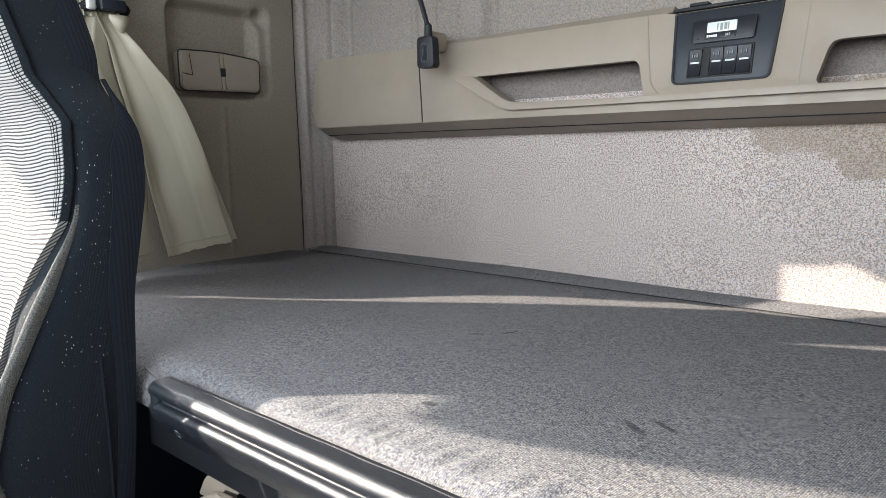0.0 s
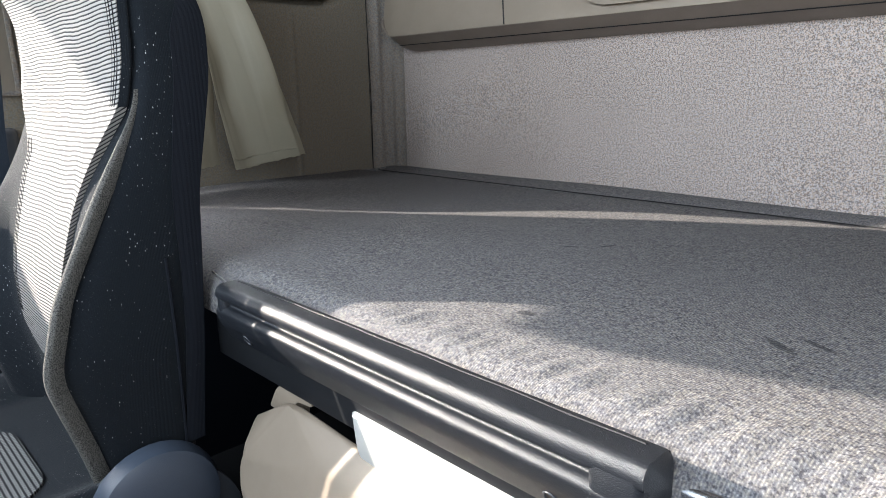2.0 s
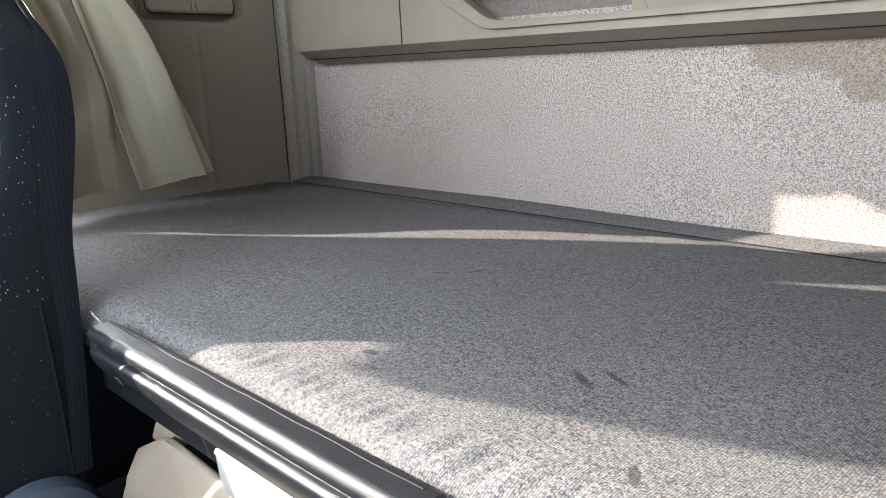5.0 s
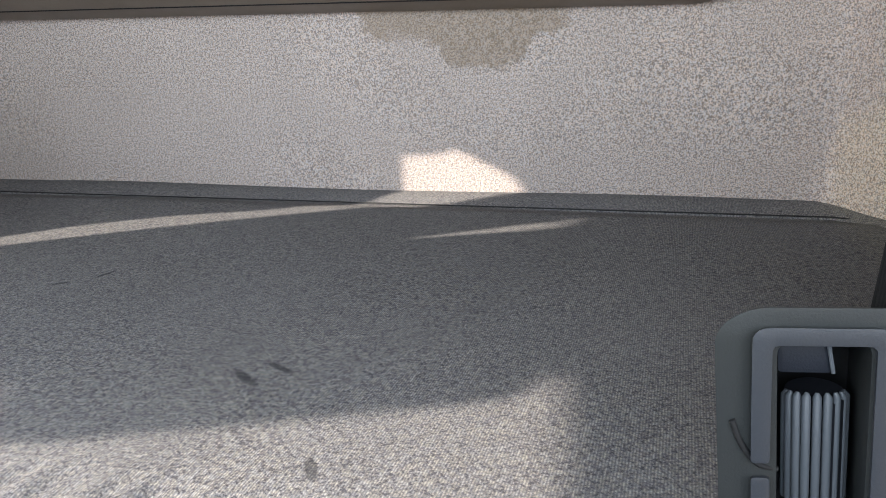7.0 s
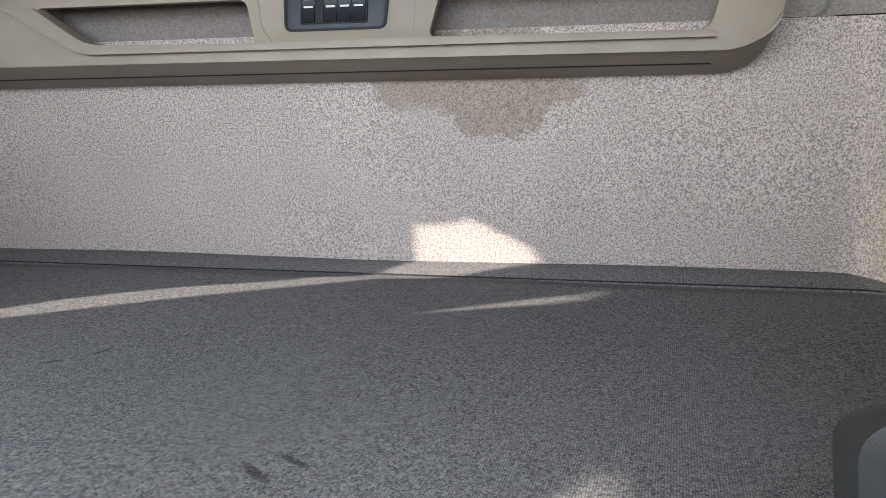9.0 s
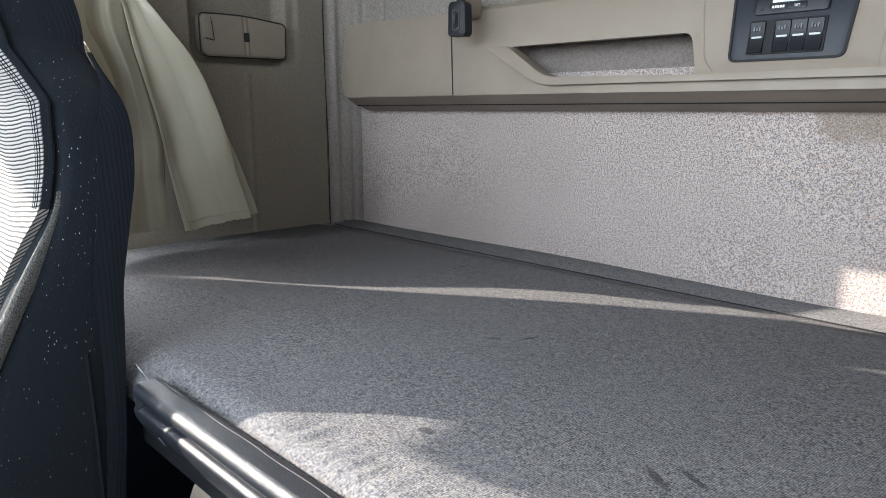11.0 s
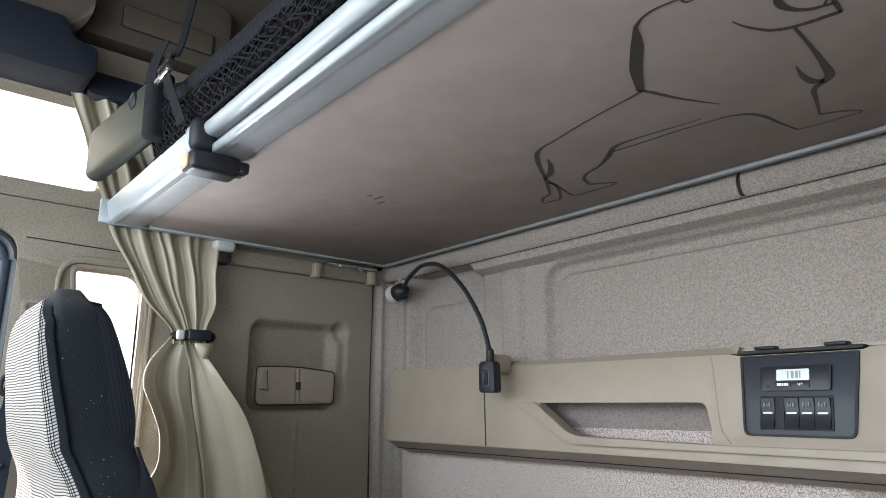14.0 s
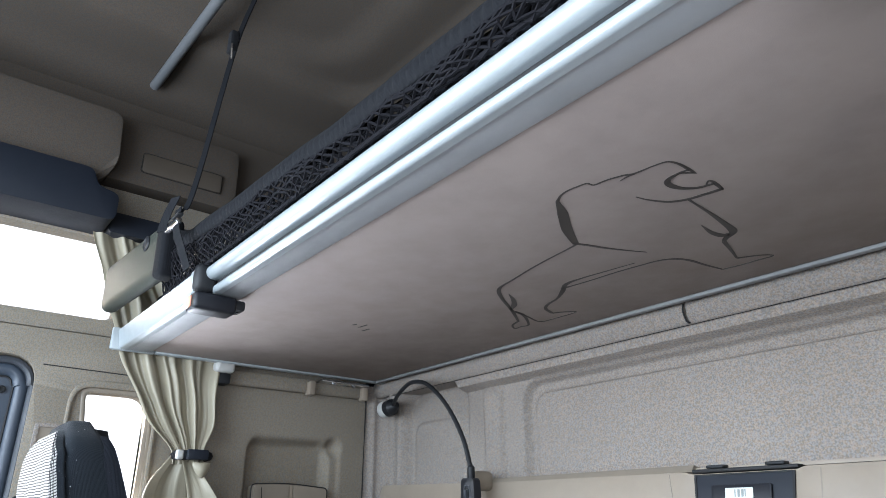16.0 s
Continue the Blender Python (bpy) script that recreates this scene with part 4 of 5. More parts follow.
def mattress_z(x, y):
    z = 0.700 + 0.004 * noise.noise(Vector((x * 2.1, y * 2.6, 1.7)))
    for k in range(19):
        cx = 0.045 + k * 0.0255 + 0.004 * math.sin(k * 2.3)
        z -= (0.0042 + 0.0012 * math.sin(k * 1.7)) * math.exp(-(((x - cx - (y + 0.86) * 0.5) / 0.0075) ** 2)) * math.exp(-((y + 0.862) / 0.022) ** 2)
    return z


def mattress_at(x, v):
    """v runs from under the front edge, round it, over the top to the seam at the back."""
    front = -0.914 + 0.010 * noise.noise(Vector((x * 1.3, 4.2, 0))) + 0.026 * ease((x - 0.30) / 0.16)
    r = 0.056
    if v < 1.0:
        a = v * math.pi / 2
        y, z = front + r - r * math.cos(a), 0.700 - r + r * math.sin(a)
        z = z + (mattress_z(x, y) - 0.700) * math.sin(a)
        if v < 0.05:
            z -= 0.008
        pucker = 0.004 * math.sin(x * 120 + 2 * math.sin(x * 31)) * math.exp(-((x + 0.20) / 0.07) ** 2) * math.sin(a * 2)
        return (x, y + pucker, z)
    y = front + r + (v - 1.0) * (-0.075 - front - r)
    return (x, y, mattress_z(x, y) - 0.010 * ease((y + 0.14) / 0.065))


part("cover", sheet(steps(-0.99, 1.09, 600), [t / 12 for t in range(13)] + steps(1.02, 2.0, 90), mattress_at), "mattress", mattress, "", 75)
part("back_strip", sheet(steps(-0.985, 1.115, 120), steps(0, 1, 10), lambda x, u: (x, -0.072 + u * 0.074 - 0.10 * ease((x - 1.04) / 0.09), 0.692 - 0.004 * noise.noise(Vector((x * 2, 0, 0))) - 0.002 + 0.010 * math.sin(u * math.pi * 0.55)), (0, 0, -0.05)), "mattress", mattress, "", 60)
part("seam", tube([(x, -0.0735 - 0.10 * ease((x - 1.06) / 0.09), 0.6925) for x in steps(-0.98, 1.08, 60)], 0.0012, 6), "void", mattress)
part("end_roll", sheet(steps(-0.93, -0.02, 40), steps(0, 1, 8), lambda y, u: (-1.002 + 0.03 * u, y, 0.688 + 0.010 * math.sin(u * math.pi / 2)), (0, 0, -0.05)), "mattress", mattress, "", 60)
bunk_base = thing("sleeping_platform", "dark steel frame under the lower bunk", "bunk frame")
part("deck", box(-0.98, 1.10, -0.86, -0.01, 0.595, 0.628, 0.004), "black", bunk_base)
# Added black board that paints the dark gap below the rail.
part("gap_shade_board", box(-0.30, 0.36, -0.904, -0.872, 0.570, 0.640, 0.003), "black", bunk_base)
part("front_channel", box(0.362, 1.08, -0.924, -0.880, 0.612, 0.645, 0.004), "steel", bunk_base, "bright metal front channel")
part("front_channel_lip", tube([(0.355, -0.895, 0.660), (1.08, -0.895, 0.660)], 0.0080, 14), "steel", bunk_base)
part("front_channel_lip", tube([(0.355, -0.915, 0.653), (1.08, -0.915, 0.653)], 0.0075, 14), "steel", bunk_base)
part("back_wall_box", box(-0.97, 1.09, -0.10, -0.02, 0.0, 0.594, 0.0), "black", bunk_base)
part("pin", tube([(-0.27, -0.915, 0.694), (-0.20, -0.92, 0.684)], 0.0016, 6), "steel", bunk_base)

rail = thing("bunk_edge_rail", "grained black plastic guard rail along the bunk edge", "rail")
rail_loop = rounded([(-0.918, 0.622), (-0.928, 0.624), (-0.9435, 0.652), (-0.9460, 0.6655), (-0.9415, 0.6705), (-0.9355, 0.6715), (-0.9350, 0.6765), (-0.9445, 0.6800), (-0.9455, 0.6880), (-0.9400, 0.6965), (-0.912, 0.6968), (-0.905, 0.684), (-0.905, 0.622)], [0.003, 0.005, 0.012, 0.004, 0.003, 0.002, 0.002, 0.003, 0.006, 0.008, 0.004, 0.004, 0.003], 6)
part("body", extruded(rail_loop, -0.203, 0.358, 0.006, 3), "rail", rail)
part("groove_end", box(0.318, 0.3575, -0.9450, -0.92, 0.652, 0.690, 0.006, 3), "rail", rail)
part("groove_end", box(-0.2025, -0.186, -0.9450, -0.92, 0.652, 0.690, 0.006, 3), "rail", rail)
part("top_seam", tube([(x, -0.9185 + 0.0006 * math.sin(x * 60), 0.6968) for x in steps(-0.195, 0.345, 40)], 0.0009, 6), "void", rail)
for xx in (-0.150, 0.285):
    part("screw_ring", tube([(xx + 0.0060 * math.cos(a), -0.9355 - 0.55 * 0.0060 * math.sin(a), 0.6375 + 0.0060 * math.sin(a)) for a in steps(0, 2 * math.pi, 16)[:-1]], 0.0011, 6, True), "slate", rail)

# ---- storage boxes under the bunk ----
bin_a = thing("storage_bin", "pale beige moulded storage bin under the bunk", "storage bin")


def faceted_bin():
    """A moulded bin with a chamfered corner, a sloping upper face and a steep front."""
    bm = bmesh.new()
    for p in ((-0.125, -0.900, 0.560), (0.36, -0.900, 0.530), (-0.195, -0.912, 0.520), (-0.196, -0.940, 0.472), (-0.180, -0.950, 0.440),
              (-0.022, -0.926, 0.516), (0.36, -0.930, 0.496), (-0.060, -0.965, 0.400), (0.36, -0.965, 0.400), (-0.165, -0.930, 0.17),
              (-0.060, -0.945, 0.17), (0.36, -0.945, 0.17), (-0.125, -0.70, 0.24), (0.36, -0.70, 0.24), (-0.165, -0.70, 0.17), (0.36, -0.70, 0.17)):
        bm.verts.new(p)
    bmesh.ops.convex_hull(bm, input=bm.verts[:])
    bmesh.ops.dissolve_limit(bm, angle_limit=radians(3), verts=bm.verts[:], edges=bm.edges[:])
    bmesh.ops.bevel(bm, geom=bm.edges[:], offset=0.007, segments=3, profile=0.5, affect="EDGES", clamp_overlap=True)
    return bm


part("body", faceted_bin(), "beige_box", bin_a, "", 60)
part("tab", plate(rounded([(-0.192, 0.524), (-0.172, 0.556), (-0.146, 0.569), (-0.092, 0.568), (-0.092, 0.556), (-0.128, 0.552), (-0.134, 0.524)], [0.004, 0.012, 0.012, 0.003, 0.003, 0.010, 0.004]), [], lambda a, b, d: (a, -0.892 + d, b), 0.022, 0.003), "beige_box", bin_a)
bin_b = thing("storage_tray", "white plastic storage tray under the bunk edge", "storage tray")
part("body", plate(rounded([(0.016, 0.541), (0.70, 0.538), (0.70, 0.594), (0.008, 0.594)], [0.016, 0.004, 0.004, 0.006]), [], lambda a, b, d: (a, -0.906 + d, b), 0.34, 0.005), "white", bin_b)
part("rim", tube([(x, -0.9065, 0.5895) for x in (0.012, 0.3, 0.69)], 0.0022, 8), "white", bin_b)

# ---- driver's seat ----
SEAT_IN, SEAT_OUT = -0.283, -0.757
FRONT_EDGE = [(0.42, -1.070), (0.49, -1.086), (0.60, -1.116), (0.69, -1.092), (0.806, -1.034), (0.90, -0.994), (0.96, -0.983), (1.035, -0.986), (1.09, -1.014), (1.15, -1.028), (1.22, -1.040), (1.285, -1.040), (1.315, -1.022)]
REAR_EDGE = [(0.42, -0.935), (0.52, -0.930), (0.716, -0.915), (0.80, -0.910), (0.94, -0.882), (1.0, -0.880), (1.04, -0.888), (1.07, -0.900), (1.11, -0.910), (1.18, -0.924), (1.238, -0.944), (1.285, -0.962), (1.315, -0.990)]
CENTRE = [(0.42, -1.03), (0.55, -1.056), (0.60, -1.062), (0.66, -1.060), (0.74, -1.047), (0.80, -1.033), (0.86, -1.014), (0.92, -0.996), (1.03, -0.990), (1.12, -1.020), (1.22, -1.041), (1.285, -1.040), (1.315, -1.018)]
INNER = [(0.42, -0.300), (0.60, -0.285), (0.90, -0.283), (1.03, -0.285), (1.09, -0.325), (1.22, -0.345), (1.265, -0.352), (1.29, -0.368), (1.305, -0.392), (1.315, -0.43)]


def linear(x, table):
    if x <= table[0][0]:
        return table[0][1]
    for (a, va), (b, vb) in zip(table, table[1:]):
        if x <= b:
            return va + (vb - va) * (x - a) / (b - a)
    return table[-1][1]


def soft_table(x, table, w=0.018):
    return sum(linear(x + k * w, table) for k in (-1, -0.5, 0, 0.5, 1)) / 5


def seat_ring(z, n=44):
    """A level cut through the backrest: front with side bolsters, rounded back."""
    xi = soft_table(z, INNER)
    xo = -1.04 - xi + 0.050 * ease((z - 1.04) / 0.14)
    mid, half = (xi + xo) / 2, (xi - xo) / 2
    yf, yr, yc = soft_table(z, FRONT_EDGE), soft_table(z, REAR_EDGE), soft_table(z, CENTRE)
    pts = []
    for k in range(n):
        a = 2 * math.pi * k / n
        c, s = math.cos(a), math.sin(a)
        u = math.copysign(abs(c) ** (0.30 + 0.35 * ease((z - 1.22) / 0.09)), c)
        v = math.copysign(abs(s) ** 0.42, s)
        x = mid + half * u
        if v < 0:
            bol = ease((abs(u) - 0.62) / 0.30)
            wing = 0.026 * ease((0.86 - z) / 0.20) if u < 0 else 0.0
            y_front = yc + (yf - wing - yc) * bol
            base = (yf + yr) / 2
            y = base + (y_front - base) * (-v)
        else:
            y = (yf + yr) / 2 + (yr + 0.060 * ease((z - 1.03) / 0.06) * ease((0.1 - u) / 0.8) - (yf + yr) / 2) * v
        pts.append((x, y, z))
    return pts


def backrest():
    bm = bmesh.new()
    zs = steps(0.42, 1.285, 70) + [1.296, 1.305, 1.311, 1.315]
    rings = [[bm.verts.new(p) for p in seat_ring(z)] for z in zs]
    for a, b in zip(rings, rings[1:]):
        for k in range(len(a)):
            bm.faces.new((a[k - 1], a[k], b[k], b[k - 1]))
    bm.faces.new(rings[0])
    bm.faces.new(rings[-1][::-1])
    return bm


seat = thing("driver_seat", "black cloth driver seat with pale striped centre panel", "seat")
back = part("backrest", backrest(), "seat_dark", seat, "", 60)
LEFT_LINE = [(0.54, -0.57), (0.58, -0.625), (0.66, -0.640), (0.72, -0.632), (0.78, -0.622), (0.84, -0.612), (0.89, -0.665), (0.93, -0.735), (1.04, -0.725), (1.12, -0.680), (1.22, -0.648), (1.26, -0.636), (1.285, -0.610), (1.30, -0.570)]
RIGHT_LINE = [(0.54, -0.50), (0.60, -0.44), (0.66, -0.40), (0.80, -0.345), (0.90, -0.296), (1.03, -0.291), (1.09, -0.324), (1.22, -0.346), (1.26, -0.358), (1.285, -0.385), (1.30, -0.425)]


def stripe_at(z, u):
    x = linear(z, LEFT_LINE) * (1 - u) + linear(z, RIGHT_LINE) * u
    xi = soft_table(z, INNER)
    half = (2 * xi + 1.04) / 2
    q = (x + 0.52) / half
    bol = ease((abs(q) - 0.62) / 0.30)
    y = soft_table(z, CENTRE) + (soft_table(z, FRONT_EDGE) - soft_table(z, CENTRE)) * bol
    edge = max(0.0, abs(q) - 0.86) / 0.14
    y += 0.010 * edge ** 3
    wav = 0.0022 * noise.noise(Vector((x * 9, z * 11, 0)))
    return (x, y - 0.006 + wav, z)


part("striped_panel", sheet(steps(0.540, 1.297, 114), steps(0, 1, 34), stripe_at, (0, 0.012, 0)), "stripe", seat, "pale cloth with thin dark cross stripes", 60)


def bolster_edge(z, u):
    grow = ease((0.925 - z) / 0.14)
    wide = 0.001 + 0.008 * grow
    return (soft_table(z, INNER) - 0.006 + 0.0075 * grow - wide * (1 - u), soft_table(z, FRONT_EDGE) + 0.012 - 0.0165 * grow + 0.006 * u ** 4, z)


# Strip along the bolster, its sunlit look put into a paler colour.
part("piping", sheet(steps(0.44, 0.925, 60), steps(0, 1, 10), bolster_edge, (-0.008, 0.016, 0)), "lit_welt", seat, "bolster piping strip, painted grey for the sun on its dark cloth", 60)
part("panel_edge", sheet(steps(0.905, 1.297, 60), steps(0, 1, 4), lambda z, u: (stripe_at(z, 1)[0] + 0.0012 + 0.002 * u, stripe_at(z, 1)[1] + 0.0008 + 0.010 * u, z), (-0.001, 0.001, 0)), "seat_dark", seat, "dark side of the striped panel", 60)
for k in range(3):
    part("edge_thread", tube([stripe_at(z, 0.988 - 0.012 * k) for z in steps(0.905, 1.295, 60)], 0.0005, 4), "cord", seat)
    part("edge_thread", tube([stripe_at(z, 0.02 + 0.03 * k) for z in steps(0.60, 0.86, 40)], 0.0008, 4), "cord", seat)
upper_shell = [(1.075, 0.0), (1.09, 0.030), (1.12, 0.036), (1.24, 0.024), (1.29, 0.012)]
part("upper_shell", sheet(steps(1.076, 1.288, 30), steps(0, 1, 6), lambda z, u: (soft_table(z, INNER) - 0.008 + 0.011 * ease((z - 1.076) / 0.04) - 0.002 * abs(u - 0.5), soft_table(z, REAR_EDGE) - 0.004 - 0.008 * (1 - ease((z - 1.08) / 0.06)) - between(z, upper_shell) * (1 - u), z), (-0.008, 0.002, 0)), "seat_side", seat, "smooth dark rear edge", 60)
part("side_seam", tube([(soft_table(z, INNER) + 0.0005, -0.967 + 0.012 * (0.72 - z), z) for z in steps(0.46, 0.72, 20)], 0.0022, 6), "seat_side", seat)
part("back_shell", sheet(steps(0.46, 1.09, 60), steps(0, 1, 6), lambda z, u: (soft_table(z, INNER) + 0.0035 * (1 - ease((z - 0.98) / 0.10)) - 0.002 * abs(u - 0.5), soft_table(z, REAR_EDGE) - 0.006 - 0.045 * (1 - u) * (0.55 + 0.45 * ease((z - 0.6) / 0.4)) * (1 - 0.9 * ease((z - 0.98) / 0.10)), z), (-0.01, 0.002, 0)), "seat_side", seat, "smooth dark rear edge", 60)


def cushion_at(x, y):
    u, v = (x + 0.52) / 0.27, (y + 1.32) / 0.30
    top = 0.425 + 0.030 * ease((abs(u) - 0.6) / 0.3) - 0.06 * ease((abs(u) - 0.90) / 0.10) ** 2
    return (x, y, top - 0.10 * ease((-v - 0.75) / 0.25) + 0.02 * ease((-v - 0.2) / 0.5))


part("cushion", sheet(steps(-0.79, -0.25, 40), steps(-1.62, -1.02, 40), cushion_at, (0, 0, -0.13)), "seat_dark", seat, "", 60)


def insert_at(x, v):
    rear = -1.115 - 0.18 * ease((abs(x + 0.48) - 0.06) / 0.16) ** 1.5
    y = -1.58 + v * (rear + 1.58)
    return (x, y, cushion_at(x, y)[2] + 0.004)


part("cushion_stripes", sheet(steps(-0.70, -0.34, 30), steps(0, 1, 24), insert_at, (0, 0, -0.006)), "mesh_cloth", seat, "dotted cloth cushion insert", 60)
part("recliner_cover", lathe([(0.005, 0.034), (0.055, 0.032), (0.074, 0.022), (0.080, 0.006), (0.080, 0.0)][::-1], Matrix.Translation((-0.252, -1.027, 0.420)) @ Matrix.Rotation(radians(90), 4, "Y"), 36), "recliner", seat, "round grey-blue recliner cover")
part("side_shield", plate(rounded([(-1.45, 0.22), (-0.92, 0.22), (-0.92, 0.40), (-0.98, 0.47), (-1.06, 0.475), (-1.12, 0.42), (-1.45, 0.38)], 0.04), [], lambda a, b, d: (-0.236 - d, a, b), 0.05, 0.012), "slate", seat)
part("base", box(-0.74, -0.30, -1.50, -1.0, 0.0, 0.30, 0.03, 2), "black", seat)
buckle = part("belt_buckle", box(-0.232, -0.200, -1.125, -1.070, 0.36, 0.438, 0.008, 2), "black", seat)
part("release_button", box(-0.228, -0.204, -1.122, -1.080, 0.4385, 0.444, 0.003, 2), "red", buckle, "red release button")

# ---- passenger side: folded seat with its armrest turned up ----
pseat = thing("folding_chair", "low black folded passenger seat with raised armrest", "seat")
part("backrest", box(0.60, 1.06, -0.855, -0.83, 0.15, 0.59, 0.012, 3), "seat_dark", pseat)
part("upper_back", extruded(rounded([(-0.872, 0.58), (-0.866, 1.05), (-0.835, 1.06), (-0.822, 0.58)], [0.01, 0.012, 0.012, 0.01]), 0.786, 1.07, 0.012, 3), "strap", pseat)
part("cushion", box(0.55, 1.08, -1.45, -0.98, 0.22, 0.46, 0.05, 3), "seat_dark", pseat)
part("pedestal", box(0.65, 0.98, -1.35, -0.92, 0.0, 0.22, 0.02, 2), "black", pseat)


def arm_place(a, b, d):
    return (0.7535 + 1.12 * (a - 0.13 * b + 0.30 * d), -0.898 + 1.12 * (d + 0.12 * a), 0.866 + 1.12 * (b - 0.42 * d))


HOLE = rect(-0.030, 0.005, -0.30, 0.000, 0.005)
arm = part("armrest", plate(rounded([(-0.0535, -0.44), (0.034, -0.44), (0.034, 0.008), (0.022, 0.015), (-0.040, 0.015), (-0.0535, 0.006)], [0.01, 0.01, 0.010, 0.010, 0.012, 0.010]), [HOLE], arm_place, 0.075, 0.006), "arm", pseat, "upright black plastic armrest end")
part("recess", plate(rect(-0.034, 0.009, -0.31, 0.004, 0.004), [], lambda a, b, d: arm_place(a, b, d + 0.066), 0.004), "void", arm)
part("ridge", plate(rounded([(-0.0402, -0.0535), (-0.0328, -0.0535), (-0.0318, -0.0008), (0.0064, -0.0008), (0.0076, -0.30), (0.0140, -0.30), (0.0134, 0.0066), (-0.0392, 0.0066)], [0.002, 0.002, 0.003, 0.003, 0.001, 0.001, 0.007, 0.007]), [], lambda a, b, d: arm_place(a, b, d - 0.0038), 0.016, 0.0028), "slate", arm, "raised grey rim round the adjuster wheel")
part("ridge", plate(rounded([(-0.0406, -0.30), (-0.0330, -0.30), (-0.0328, -0.0605), (-0.0402, -0.0605)], 0.002), [], lambda a, b, d: arm_place(a, b, d - 0.0038), 0.016, 0.0028), "slate", arm)
part("catch", plate(rect(-0.0295, -0.0085, -0.0135, -0.001, 0.002), [], lambda a, b, d: arm_place(a, b, d + 0.010), 0.03, 0.002), "navy", arm)
part("catch_edge", tube([arm_place(-0.0100, -0.0012, 0.009), arm_place(-0.0080, -0.0135, 0.009)], 0.0009, 8), "rib", arm)
part("gap", tube(smooth_line([arm_place(-0.0475, -0.034, -0.0003), arm_place(-0.0440, -0.045, -0.0006), arm_place(-0.0375, -0.0545, -0.0006), arm_place(-0.0300, -0.0575, 0.002)], 6), 0.0014, 10), "void", arm, "", 60)
random.seed(5)
for k in range(9):
    a = math.pi * (k + 0.5) / 9
    rr = 0.0017 + 0.0004 * random.random()
    ca, sa = 0.0130 * math.cos(a), 0.0130 * math.sin(a)
    part("rib", tube([arm_place(-0.013 - ca, -0.080, 0.033 - sa), arm_place(-0.013 - ca, -0.0265, 0.033 - sa), arm_place(-0.013 - 0.93 * ca, -0.0245, 0.033 - 0.93 * sa)], [rr, rr, 0.0009], 12), "rib", arm, "", 60)
part("wheel", tube([arm_place(-0.013, -0.080, 0.034), arm_place(-0.013, -0.0255, 0.034)], 0.0136, 24), "key", arm, "", 50)
part("rod", tube([arm_place(-0.013, -0.080, 0.03), arm_place(-0.013, -0.32, 0.03)], 0.009, 16), "steel", arm, "", 60)

# ---- curtain ----
EDGE_A = [(1.28, -0.684), (1.313, -0.680), (1.335, -0.694), (1.365, -0.730), (1.397, -0.761), (1.464, -0.797), (1.541, -0.841), (1.70, -0.900), (1.875, -0.965)]
EDGE_B = [(1.28, -0.600), (1.313, -0.605), (1.342, -0.602), (1.375, -0.584), (1.467, -0.584), (1.57, -0.584), (1.70, -0.60), (1.875, -0.70)]
DEPTH = [(0.745, -0.872), (0.95, -0.885), (1.15, -0.915), (1.313, -0.940), (1.45, -0.950), (1.57, -0.960), (1.875, -0.958)]


def curtain_at(z, u):
    """The gathered cloth above the tie."""
    a, b = soft_table(z, EDGE_A, 0.02), soft_table(z, EDGE_B, 0.02)
    fold = 0.0
    upper = ease((z - 1.30) / 0.12)
    for amp, fr, ph in ((1.0, 4.2, 0.4), (0.55, 7.3, 1.9), (0.35, 10.7, 4.0)):
        fold += amp * math.sin(2 * math.pi * fr * u + ph + 1.2 * math.sin(z * 3.0 + fr))
    sharp = math.copysign(abs(fold / 1.9) ** 0.75, fold) * (0.006 + 0.009 * upper)
    return (soft_table(z, DEPTH, 0.03) + sharp, a + (b - a) * u + 0.002 * math.sin(z * 40 + u * 9) * upper, z)


def hanging(left, right, off, hem, folds, wave, turn=0.0):
    """One length of cloth that falls from the tie: its two edges, depth, hem heights and folds."""
    def at(t, u):
        z = 1.322 + (hem[0] + (hem[1] - hem[0]) * u - 1.322) * t
        a, b = soft_table(z, left, 0.02), soft_table(z, right, 0.02)
        low = ease((1.30 - z) / 0.30)
        x = soft_table(z, DEPTH, 0.03) + off * ease((1.32 - z) / 0.10)
        for amp, fr, ph in folds:
            s = math.sin(2 * math.pi * fr * u + ph + 0.5 * math.sin(z * 6 + ph))
            x += amp * math.copysign(abs(s) ** 0.8, s) * (0.35 + 0.65 * low) * (1 - 0.45 * ease((0.95 - z) / 0.2))
        x += 0.010 * math.exp(-((t - 0.72) / 0.10) ** 2) * math.sin(5 * u + 6 * t) * wave
        x += turn * (u - 0.5) * ease((1.31 - z) / 0.18)
        x += 0.0016 * noise.noise(Vector((u * 5, z * 16, wave)))
        return (x, a + (b - a) * u, z + (0.0012 * math.sin(u * 17 + wave * 3) + 0.0009 * math.sin(u * 61)) * t ** 6)
    return at


curtain = thing("side_curtain", "olive-beige curtain gathered with a black tie", "curtain")
part("cloth", sheet(steps(1.290, 1.862, 70), steps(0, 1, 130), curtain_at, (-0.0016, 0, 0)), "curtain", curtain, "", 70)
FLAP_L = [(0.74, -0.567), (0.80, -0.578), (0.892, -0.590), (1.014, -0.606), (1.12, -0.627), (1.21, -0.642), (1.27, -0.654), (1.33, -0.660)]
FLAP_R = [(0.74, -0.426), (0.77, -0.434), (0.883, -0.464), (0.952, -0.477), (1.01, -0.490), (1.09, -0.512), (1.14, -0.535), (1.20, -0.575), (1.27, -0.614), (1.33, -0.624)]
